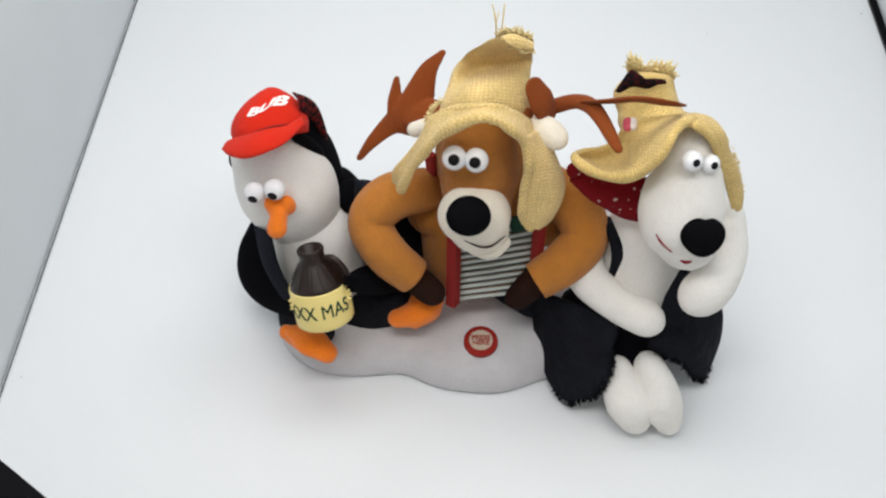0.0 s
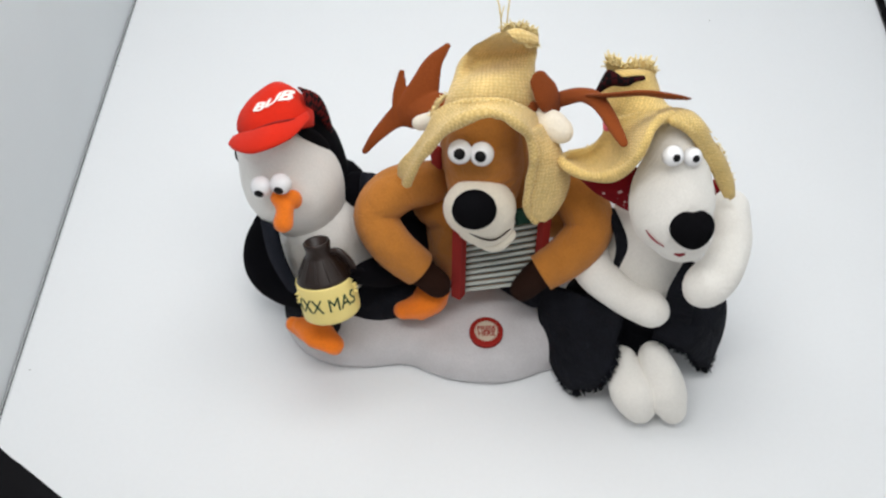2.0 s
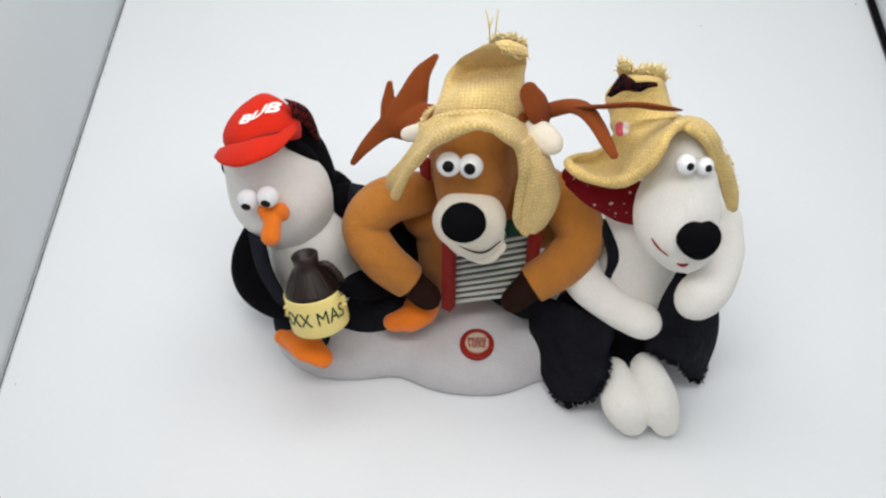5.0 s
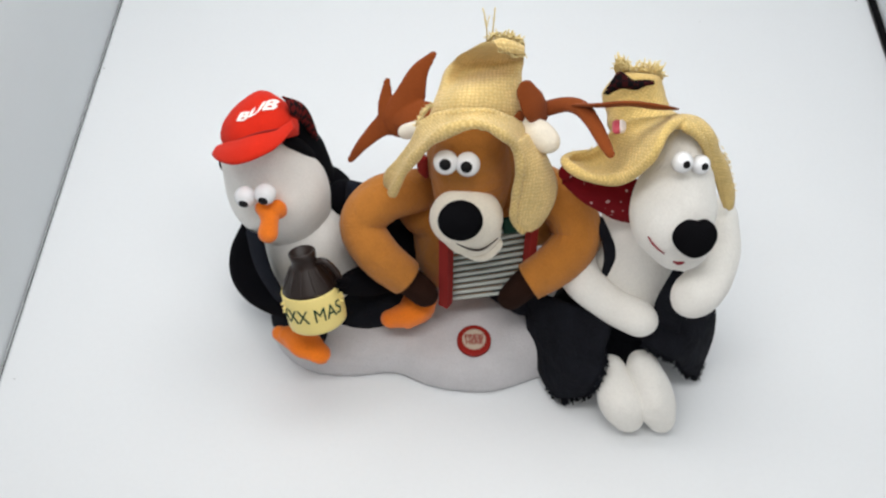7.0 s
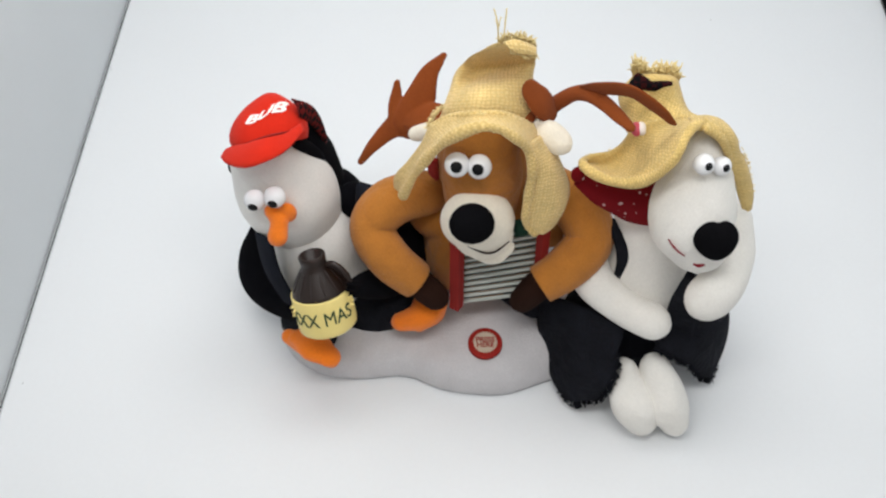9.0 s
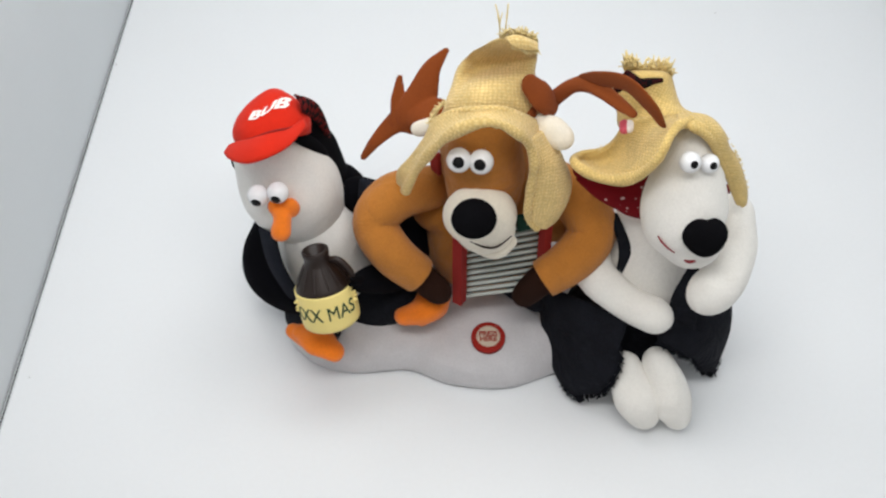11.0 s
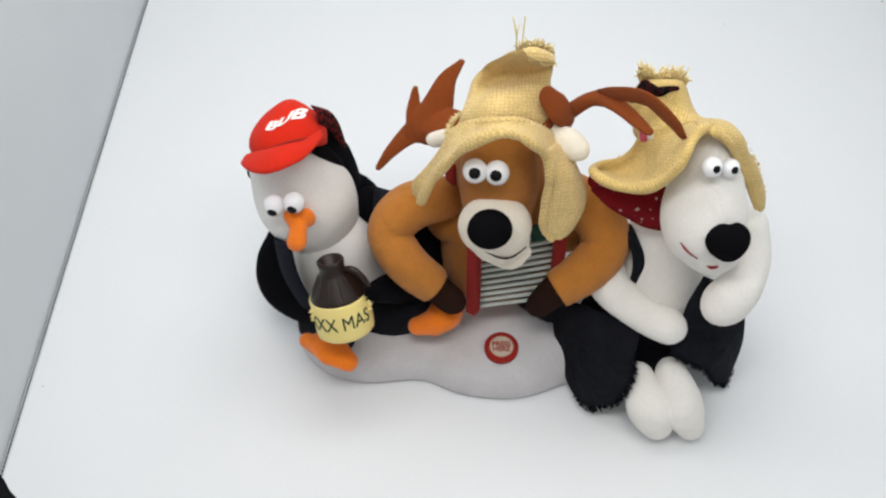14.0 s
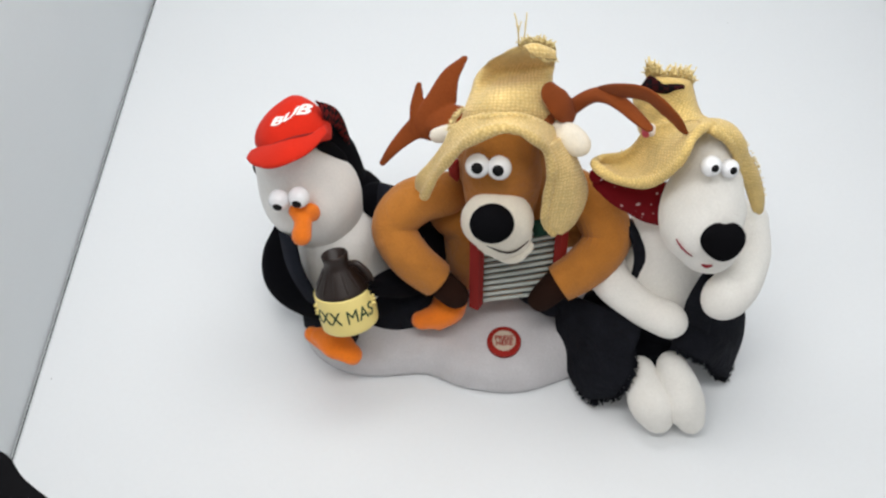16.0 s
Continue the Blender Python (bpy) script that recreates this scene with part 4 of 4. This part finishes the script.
def build_bear():
    toy = place("bear_toy", (0.128, -0.05, 0.0), "white plush polar bear in dark shorts and straw hat", "plush toy", "singing plush figures")
    bm = loft(B(), [(0.1422, -0.0400, 0.0238), (0.1369, -0.0340, 0.0628), (0.1355, -0.0260, 0.1018)], [0.033, 0.038, 0.031], wob=0.0005, n=8)
    part("body", bm, WHITE, toy, "white plush body")
    # shorts
    bm = loft(B(), [(0.1608, -0.0450, 0.0276), (0.1333, -0.0460, 0.0256), (0.1047, -0.0460, 0.0326)], [0.026, 0.033, 0.026], wob=0.0016, n=8)
    loft(bm, [(0.1087, -0.0550, 0.0249), (0.1316, -0.0580, 0.0280), (0.1581, -0.0580, 0.0330)], [0.018, 0.0175, 0.018], wob=0.001, n=6)
    shorts = part("shorts", bm, DENIM, toy, "dark navy cut-off shorts")
    bm = B()
    for outer, hem, start, way in (
            ([(0.0615, -0.0410, 0.0580), (0.0618, -0.0501, 0.0400), (0.0653, -0.0597, 0.0220), (0.0698, -0.0752, 0.0130), (0.0767, -0.0894, 0.0080), (0.0840, -0.0989, 0.0060)],
             [(0.1148, -0.0754, 0.0680), (0.1125, -0.0837, 0.0620), (0.1095, -0.0898, 0.0580), (0.1091, -0.0969, 0.0500), (0.1049, -0.1026, 0.0380), (0.0999, -0.1025, 0.0200)], 2, (0.5, -0.8, -0.3)),
            ([(0.1817, -0.0476, 0.0620), (0.1902, -0.0519, 0.0440), (0.1917, -0.0584, 0.0300), (0.1895, -0.0658, 0.0200), (0.1861, -0.0728, 0.0120), (0.1814, -0.0812, 0.0070)],
             [(0.1367, -0.0802, 0.0700), (0.1339, -0.0867, 0.0640), (0.1426, -0.0898, 0.0580), (0.1521, -0.0900, 0.0500), (0.1617, -0.0875, 0.0360), (0.1709, -0.0846, 0.0180)], 1, (0.1, -0.8, -0.5))):
        part("shorts_leg", sheet(B(), outer, hem, 0.0028, bulge=(0, -0.004, 0.010), wob=0.0028, nv=16), DENIM, shorts)
        strands(bm, hem[start:], way, 150, 0.0046, 0.0004, 31 + start, 0.9)
        strands(bm, [hem[-1], outer[-1]], (0, -0.9, -0.2), 60, 0.0046, 0.0004, 41 + start, 0.8)
        strands(bm, outer[-2:], (outer[-1][0] - hem[-1][0], -0.01, 0), 24, 0.003, 0.0004, 51 + start, 0.8)
    tagged(part("fray", bm, DENIM, shorts, "frayed navy hem threads"), kind="stuff")
    bm = sheet(B(), [(0.1003, -0.0280, 0.1215), (0.1063, -0.0440, 0.1126), (0.1079, -0.0500, 0.0906), (0.1008, -0.0520, 0.0616)], [(0.1070, -0.0260, 0.1162), (0.1151, -0.0440, 0.1068), (0.1159, -0.0500, 0.0906), (0.1097, -0.0540, 0.0645)], 0.003)
    part("strap", bm, DENIM, shorts, "dark navy shoulder strap")
    bm = sheet(B(), [(0.1477, -0.0660, 0.1150), (0.1406, -0.0720, 0.0900), (0.1403, -0.0760, 0.0670)], [(0.1600, -0.0700, 0.1116), (0.1589, -0.0740, 0.0866), (0.1589, -0.0800, 0.0630)], 0.003)
    part("strap", bm, DENIM, shorts, "dark navy shoulder strap")
    # legs
    bm = loft(B(), [(0.1167, -0.0919, 0.0360), (0.1204, -0.1016, 0.0290), (0.1240, -0.1102, 0.0230), (0.1282, -0.1144, 0.0145)], [0.0105, 0.0146, 0.0162, 0.0126], wob=0.0008)
    part("leg", bm, WHITE, toy, "white plush leg")
    bm = loft(B(), [(0.1364, -0.0917, 0.0400), (0.1411, -0.1015, 0.0310), (0.1458, -0.1113, 0.0220), (0.1504, -0.1166, 0.0130)], [0.0112, 0.0146, 0.0148, 0.0104], wob=0.0008)
    part("leg", bm, WHITE, toy, "white plush leg")
    # arms
    bm = loft(B(), [(0.0892, -0.0300, 0.0949), (0.0946, -0.0500, 0.0844), (0.1132, -0.0660, 0.0764), (0.1304, -0.0780, 0.0771)], [0.0150, 0.0142, 0.0124, 0.0128], n=8, wob=0.0006)
    part("arm", bm, WHITE, toy, "white plush arm")
    bm = loft(B(), [(0.1758, -0.0400, 0.1330), (0.1765, -0.0560, 0.1221), (0.1693, -0.0740, 0.1170), (0.1578, -0.0840, 0.1131)], [0.0130, 0.0130, 0.0140, 0.0152], n=8, wob=0.0008)
    part("arm", bm, WHITE, toy, "white plush arm")
    # bandana
    bm = sheet(B(), [(0.0795, -0.0200, 0.1625), (0.0953, -0.0260, 0.1589), (0.1105, -0.0300, 0.1620), (0.1235, -0.0340, 0.1650), (0.1350, -0.0340, 0.1660)], [(0.0780, -0.0280, 0.1570), (0.0910, -0.0360, 0.1462), (0.1087, -0.0420, 0.1366), (0.1267, -0.0460, 0.1365), (0.1360, -0.0440, 0.1400)], 0.006, bulge=(0, -0.004, 0.003), wob=0.003)
    ball(bm, (0.0791, -0.0300, 0.1658), (0.0048, 0.004, 0.0060), wob=0.001)
    part("bandana", bm, BANDANA, toy, "red bandana with white dots")
    bm = loft(B(), [(0.1281, -0.0200, 0.1061), (0.1573, -0.0200, 0.0883), (0.1718, -0.0250, 0.1150), (0.1709, -0.0220, 0.1338)], [0.006, 0.006, 0.006, 0.005])
    part("bandana_band", bm, BANDANA, toy, "red bandana with white dots")
    # head
    bm = loft(B(), [(0.1419, -0.0400, 0.2010), (0.1431, -0.0460, 0.1886), (0.1408, -0.0540, 0.1740), (0.1404, -0.0610, 0.1578), (0.1458, -0.0660, 0.1448)], [0.0132, 0.0182, 0.0242, 0.0262, 0.0206], n=8, wob=0.0006, seg=28)
    skin = BVHTree.FromBMesh(bm)

    def on_skin(p, lift):
        way = Vector((0, -0.62, 0.79))
        hit = skin.ray_cast(Vector(p) + way * 0.1, -way)[0]
        return (hit or Vector(p)) + way * lift
    head = merged(part("head", bm, WHITE, toy, "white plush head with long muzzle", pivot=NECK), 0.0018, 18)
    # nose: broad above with a shallow notch, narrower below
    tip, rise = Vector((0.1474, -0.0840, 0.1684)), Vector((0, 0.79, 0.62))
    bm = ball(B(), tip, (0.0129, 0.0095, 0.0120), Matrix.Rotation(radians(-25), 3, "X"), wob=0.0010)
    for v in bm.verts:
        off = v.co - tip
        lift = off.dot(rise) / 0.012
        v.co.x += off.x * 0.17 * lift
        v.co -= rise * 0.0020 * max(0.0, lift) * math.exp(-((off.x - 0.0008) / 0.0032) ** 2)
    part("nose", bm, NOSE, head, "black velvet nose")
    googly_eye(head, (0.1372, -0.0625, 0.2083), 0.0060, (0.22, -0.8, 0.5), 0.40)
    googly_eye(head, (0.1490, -0.0590, 0.2022), 0.0055, (0.24, -0.8, 0.5), 0.42)
    bm = loft(B(), [on_skin(p, -0.0002) for p in ((0.1225, -0.0700, 0.1525), (0.1248, -0.0700, 0.1466), (0.1280, -0.0700, 0.1411), (0.1318, -0.0700, 0.1367))], [0.0003, 0.0006, 0.0005, 0.0003], seg=6)
    loft(bm, [on_skin(p, -0.0003) for p in ((0.1390, -0.0720, 0.1309), (0.1417, -0.0720, 0.1293), (0.1444, -0.0720, 0.1298))], [0.0006, 0.0011, 0.0006], seg=6)
    loft(bm, [on_skin(p, -0.0003) for p in ((0.1384, -0.0720, 0.1437), (0.1420, -0.0720, 0.1426), (0.1443, -0.0720, 0.1448))], [0.0003, 0.0004, 0.0003], seg=6)
    part("mouth", bm, MOUTH, head, "red stitched mouth")
    # hat on the head
    bm = stacked(B(), [
        ((0.1140, -0.0360, 0.1865), (0.1512, -0.0300, 0.1930), 0.014, 0.020),
        ((0.1050, -0.0180, 0.1897), (0.1492, -0.0160, 0.1942), 0.016, 0.020),
        ((0.1051, -0.0080, 0.1920), (0.1433, -0.0080, 0.1929), 0.017, 0.018),
        ((0.1027, -0.0020, 0.1964), (0.1403, -0.0020, 0.1954), 0.016, 0.016),
        ((0.1025, 0.0030, 0.1999), (0.1394, 0.0030, 0.1990), 0.015, 0.015),
        ((0.1061, 0.0060, 0.2053), (0.1380, 0.0060, 0.2034), 0.013, 0.013),
        ((0.1096, 0.0070, 0.2097), (0.1362, 0.0070, 0.2066), 0.008, 0.010),
        ((0.1123, 0.0080, 0.2101), (0.1342, 0.0080, 0.2075), 0.003, 0.004)], wob=0.0012)
    part("hat", bm, STRAW2, head, "straw-coloured woven hat")
    # brim: a bowl turned up at the side, its rolled edge low in front
    low = [(0.0779, -0.0360, 0.1821), (0.0809, -0.0420, 0.1833), (0.0878, -0.0500, 0.1852), (0.0960, -0.0560, 0.1880), (0.1050, -0.0600, 0.1934), (0.1122, -0.0640, 0.2034), (0.1180, -0.0660, 0.2142), (0.1220, -0.0630, 0.2217), (0.1249, -0.0580, 0.2248), (0.1301, -0.0520, 0.2261), (0.1376, -0.0460, 0.2236)]
    high = [(0.0797, -0.0300, 0.1791), (0.0845, -0.0280, 0.1799), (0.0910, -0.0280, 0.1814), (0.0974, -0.0270, 0.1842), (0.1015, -0.0260, 0.1893), (0.1038, -0.0250, 0.1949), (0.1067, -0.0250, 0.2004), (0.1131, -0.0260, 0.2046), (0.1213, -0.0280, 0.2084), (0.1303, -0.0300, 0.2108), (0.1372, -0.0340, 0.2157)]
    bm = sheet(B(), high, [Vector(p) + Vector((0, 0.0015, -0.0019)) for p in low], 0.004, bulge=(0, 0.008, -0.010), wob=0.0016, nv=14)
    part("brim", bm, STRAW2, head, "turned-up hat brim")
    bm = loft(B(), [high[2], high[1], high[0]] + low, [0.0014, 0.0018, 0.0024, 0.0028, 0.0031, 0.0033, 0.0034, 0.0034, 0.0033, 0.0031, 0.0029, 0.0027, 0.0026, 0.0024], seg=12, wob=0.0011)
    part("brim_edge", bm, STRAW2, head)
    bm = sheet(B(), [(0.1325, -0.0360, 0.2150), (0.1413, -0.0360, 0.2159), (0.1509, -0.0360, 0.2119), (0.1577, -0.0400, 0.2055), (0.1616, -0.0420, 0.1966), (0.1683, -0.0440, 0.1864), (0.1734, -0.0460, 0.1740), (0.1770, -0.0470, 0.1620), (0.1782, -0.0480, 0.1501)], [(0.1301, -0.0500, 0.2241), (0.1378, -0.0520, 0.2244), (0.1450, -0.0520, 0.2191), (0.1508, -0.0520, 0.2107), (0.1559, -0.0520, 0.1988), (0.1623, -0.0520, 0.1855), (0.1676, -0.0520, 0.1718), (0.1717, -0.0520, 0.1606), (0.1753, -0.0520, 0.1538)], 0.0042, bulge=(0.001, -0.002, 0.003), wob=0.0010)
    roll = loft(B(), [(0.1378, -0.0520, 0.2244), (0.1450, -0.0520, 0.2191), (0.1508, -0.0520, 0.2107), (0.1559, -0.0520, 0.1988), (0.1623, -0.0520, 0.1855), (0.1676, -0.0520, 0.1718), (0.1735, -0.0520, 0.1575)], [0.0020, 0.0024, 0.0024, 0.0023, 0.0022, 0.0022, 0.0020], seg=10, n=7, wob=0.0009)
    part("ear_flap_edge", roll, STRAW2, head)
    part("ear_flap", bm, STRAW2, head, "woven ear flap")
    bm = sheet(B(), [(0.0999, -0.0120, 0.2126), (0.1036, -0.0100, 0.2200), (0.1070, -0.0080, 0.2250), (0.1098, -0.0080, 0.2233)], [(0.1014, -0.0140, 0.2141), (0.1086, -0.0140, 0.2184), (0.1158, -0.0140, 0.2176), (0.1182, -0.0130, 0.2193)], 0.002, bulge=(0, -0.002, 0.002), wob=0.001)
    sheet(bm, [(0.1078, -0.0100, 0.2226), (0.1153, -0.0100, 0.2200), (0.1223, -0.0080, 0.2181), (0.1288, -0.0060, 0.2158)], [(0.1088, -0.0130, 0.2175), (0.1175, -0.0130, 0.2158), (0.1228, -0.0110, 0.2170), (0.1289, -0.0080, 0.2155)], 0.002, bulge=(0, -0.001, 0.001), wob=0.001)
    part("patch", bm, PATCH, head, "dark plaid patch")
    bm = strands(B(), [(0.1092, 0.0060, 0.2115), (0.1149, 0.0080, 0.2106), (0.1225, 0.0080, 0.2088), (0.1301, 0.0080, 0.2079), (0.1370, 0.0060, 0.2053)], (0.05, -0.1, 1), 150, 0.0095, 0.00017, 11, 0.7)
    strands(bm, [(0.1091, 0.0060, 0.2124), (0.1168, 0.0080, 0.2115)], (-0.25, -0.1, 1), 60, 0.012, 0.00024, 13, 0.5)
    strands(bm, [(0.1272, 0.0080, 0.2088), (0.1344, 0.0080, 0.2061)], (0.1, -0.1, 1), 40, 0.010, 0.00024, 15, 0.5)
    strands(bm, [(0.1625, -0.0450, 0.1988), (0.1707, -0.0470, 0.1868)], (1, -0.2, 0.4), 8, 0.003, 0.00008, 12, 0.7)
    strands(bm, low[:7], (0, -0.6, -0.4), 110, 0.0024, 0.0002, 24, 1.2)
    strands(bm, high[:4], (-0.3, 0.2, 1), 40, 0.0024, 0.0002, 26, 1.2)
    strands(bm, [(0.1591, -0.0420, 0.2076), (0.1696, -0.0460, 0.1895), (0.1785, -0.0480, 0.1636)], (1, -0.3, 0.2), 26, 0.0012, 0.00012, 25, 1.2)
    tagged(part("fray", bm, YARN, head, "frayed yarn ends"), kind="stuff")
    bm = loft(B(), [(0.1042, -0.0360, 0.2119), (0.1037, -0.0400, 0.2119)], [0.0028, 0.0026], seg=14)
    part("bead", bm, PINRED, head, "pink and white bead")
    bm = loft(B(), [(0.1070, -0.0360, 0.2119), (0.1065, -0.0400, 0.2123)], [0.0026, 0.0024], seg=14)
    part("bead", bm, CLEAR, head, "pink and white bead")
    return toy, head


build_tent()
build_table()
build_flap()
build_base()
build_penguin()
build_jug()
build_moose()
build_accordion()
BEAR, BEAR_HEAD = build_bear()
ANTLER, TINE, LEAF = build_moving_antler(bpy.data.objects["moose_toy"])

# seconds; turn about x, y, z in degrees; shift in metres, of the bear's head on its neck
NOD = [
    (0, -0.3, -0.2, -0.0, 0.0002, -0.0006, 0.0003),
    (0.3, 0.1, -5.8, -1.6, 0.0001, -0.0006, -0.0002),
    (0.5, -1.4, -2.1, -0.4, 0.0003, -0.0001, 0.0013),
    (0.6, -0.4, 1.1, 0.2, 0.0003, -0.0011, -0.0003),
    (0.9, 0.3, -6.5, -2.3, 0.0003, -0.0017, -0.0005),
    (1, 0.2, -4.8, -0.8, -0.0029, -0.0037, -0.0003),
    (1.2, -0.3, 0.8, 2.4, 0.0000, 0.0001, 0.0000),
    (1.5, 0.3, -6.7, 0.1, -0.0026, -0.0042, -0.0002),
    (1.8, -0.6, -0.7, 2.9, -0.0003, 0.0014, 0.0004),
    (2, -0.5, -6.3, 0.5, -0.0020, -0.0015, 0.0008),
    (2.1, 2.2, -5.9, -2.8, 0.0001, -0.0009, -0.0003),
    (2.4, -0.7, -1.7, 0.6, 0.0002, -0.0006, -0.0002),
    (2.5, 0.1, -4.8, 1.0, -0.0012, -0.0009, 0.0006),
    (2.7, 0.1, -3.4, -2.0, -0.0001, 0.0000, 0.0000),
    (3, 0.2, -3.3, 2.6, -0.0000, -0.0014, 0.0004),
    (3.3, -1.3, -2.1, 1.2, -0.0001, 0.0006, 0.0002),
    (3.5, -0.7, -1.3, 1.3, 0.0003, -0.0003, 0.0011),
    (4, -1.3, -0.7, 0.3, -0.0004, -0.0018, 0.0003),
    (4.2, -0.9, -1.1, 0.6, 0.0001, -0.0008, 0.0006),
    (6.3, -1.1, -0.9, 0.8, 0.0000, -0.0008, 0.0005),
    (6.5, -1.1, -0.9, 0.2, 0.0003, -0.0011, 0.0005),
    (7, -1.3, -0.9, 0.8, -0.0002, -0.0011, 0.0007),
    (7.3, -1.4, 0.5, -0.2, 0.0001, -0.0004, -0.0001),
    (7.5, -0.7, -2.5, 1.9, 0.0003, -0.0027, -0.0001),
    (7.6, -0.5, -4.7, -1.9, 0.0004, -0.0017, -0.0005),
    (7.7, 1.6, -5.8, -2.9, 0.0005, -0.0025, -0.0008),
    (7.8, -1.9, -1.1, 0.3, 0.0001, -0.0003, -0.0001),
    (8, -1.8, -2.0, 2.3, 0.0009, 0.0002, 0.0013),
    (8.2, 0.0, -6.7, -2.3, 0.0005, -0.0025, -0.0007),
    (8.4, -1.6, 0.2, -1.8, 0.0003, -0.0016, -0.0004),
    (8.5, -1.6, -0.0, 2.0, 0.0011, -0.0013, -0.0000),
    (8.6, -0.5, -2.1, 0.3, 0.0004, -0.0015, -0.0004),
    (8.8, 1.4, -6.6, -2.8, 0.0005, -0.0023, -0.0007),
    (9, -1.3, 0.1, 2.4, 0.0009, -0.0004, -0.0001),
    (9.2, -0.5, -5.8, 4.6, 0.0005, -0.0011, -0.0002),
    (9.4, 0.5, -6.6, 1.1, 0.0000, 0.0000, 0.0000),
    (9.7, -1.1, -0.0, 0.0, 0.0000, 0.0000, 0.0000),
    (10, 0.6, -6.3, -0.0, 0.0000, 0.0000, 0.0000),
    (10.3, -1.1, 0.6, -0.0, 0.0000, 0.0000, 0.0000),
    (10.6, 0.6, -6.3, -0.0, 0.0000, 0.0000, 0.0000),
    (10.9, -1.1, -0.0, 0.0, 0.0000, 0.0000, 0.0000),
    (11.1, 0.3, -5.7, -0.0, 0.0000, 0.0000, 0.0000),
    (11.3, -1.4, -0.8, -0.5, 0.0004, -0.0015, -0.0004),
    (11.5, 0.3, -7.8, 1.0, -0.0005, -0.0015, -0.0003),
    (11.7, -1.6, 0.6, -0.6, 0.0005, -0.0022, -0.0006),
    (12, -0.5, -7.1, 1.4, -0.0008, -0.0002, 0.0005),
    (12.3, -1.4, 1.3, 0.1, 0.0004, -0.0017, -0.0005),
    (12.5, -0.1, -6.1, 1.7, -0.0003, 0.0006, 0.0004),
    (12.6, 1.1, -6.6, -1.6, 0.0003, -0.0013, -0.0004),
    (13, -0.1, -4.7, 2.9, -0.0002, -0.0004, -0.0003),
    (13.4, -0.8, 0.4, 1.1, 0.0002, -0.0005, -0.0001),
    (13.5, -0.2, -3.6, 3.3, 0.0004, -0.0005, -0.0005),
    (13.8, -2.3, -2.2, 0.4, 0.0002, -0.0007, -0.0002),
    (14, -1.7, -2.6, 3.0, 0.0009, 0.0012, 0.0005),
    (14.2, 0.3, -6.5, -1.4, 0.0003, -0.0014, -0.0004),
    (14.5, -1.4, -1.2, 3.2, 0.0018, 0.0008, -0.0003),
    (14.6, -0.3, -2.3, 0.7, 0.0004, -0.0014, -0.0004),
    (15, -0.8, -0.5, 2.1, 0.0021, 0.0010, -0.0000),
    (15.2, -0.2, -4.5, -1.7, 0.0003, -0.0015, -0.0004),
    (15.5, -1.1, -0.2, 1.3, 0.0005, -0.0002, -0.0006),
    (15.8, -0.6, -6.9, -0.2, 0.0001, -0.0005, -0.0001),
    (16, -1.5, -1.3, -0.5, 0.0004, -0.0010, -0.0005),
]
# seconds; lift of the soft antler; fold of its tine, in degrees
LIFT = [
    (0, 0.0, 0.0),
    (7.3, 0.0, 0.0),
    (7.5, 6.0, -16.0),
    (7.6, 26.5, -57.6),
    (7.7, 28.6, -62.3),
    (7.8, 10.8, -23.4),
    (8, 11.5, -24.8),
    (8.2, 29.9, -65.3),
    (8.4, 17.6, -37.7),
    (8.5, 17.7, -37.9),
    (8.6, 21.6, -46.6),
    (8.8, 29.9, -65.3),
    (9, 17.6, -37.7),
    (9.2, 28.6, -62.4),
    (9.4, 29.9, -65.3),
    (9.7, 17.6, -37.7),
    (10, 29.6, -64.5),
    (10.3, 17.6, -37.7),
    (10.6, 29.6, -64.5),
    (10.9, 17.6, -37.7),
    (11.1, 28.4, -66.6),
    (11.3, 19.1, -45.6),
    (11.5, 29.9, -69.9),
    (11.7, 17.6, -42.3),
    (12, 29.9, -69.9),
    (12.3, 17.6, -42.3),
    (12.5, 27.7, -65.0),
    (12.6, 29.9, -69.9),
    (13, 23.8, -56.1),
    (13.4, 17.6, -42.3),
    (13.5, 21.5, -51.0),
    (13.8, 21.7, -51.6),
    (14, 19.3, -46.1),
    (14.2, 29.9, -69.8),
    (14.5, 17.6, -42.3),
    (14.6, 21.9, -52.0),
    (15, 17.6, -42.3),
    (15.2, 26.1, -61.5),
    (15.5, 17.6, -42.3),
    (15.8, 29.9, -69.9),
    (16, 18.6, -44.4),
]


def motions():
    rest = BEAR_HEAD.location.copy()
    walk(BEAR_HEAD, [(t, pose(rest.x + dx, rest.y + dy, rest.z + dz, rx, ry, rz)) for t, rx, ry, rz, dx, dy, dz in NOD])
    axis = Vector((-0.13, -0.68, 0.72)).normalized()
    along_tine = (Vector((0.1339, -0.0300, 0.2193)) - Vector(TINE_ROOT)).normalized()
    a0, t0, l0 = ANTLER.location.copy(), TINE.location.copy(), LEAF.location.copy()
    walk(LEAF, [(t, Matrix.Translation(l0) @ Matrix.Rotation(radians(a * 0.66), 4, axis)) for t, a, b in LIFT])
    over = along_tine.cross(axis)
    walk(ANTLER, [(t, Matrix.Translation(a0) @ Matrix.Rotation(radians(a), 4, axis)) for t, a, b in LIFT])
    walk(TINE, [(t, Matrix.Translation(t0) @ Matrix.Rotation(radians(b), 4, axis) @ Matrix.Rotation(radians(-b * 0.35), 4, over) @ Matrix.Rotation(radians(max(-30, b * 0.5)), 4, along_tine)) for t, a, b in LIFT])


motions()
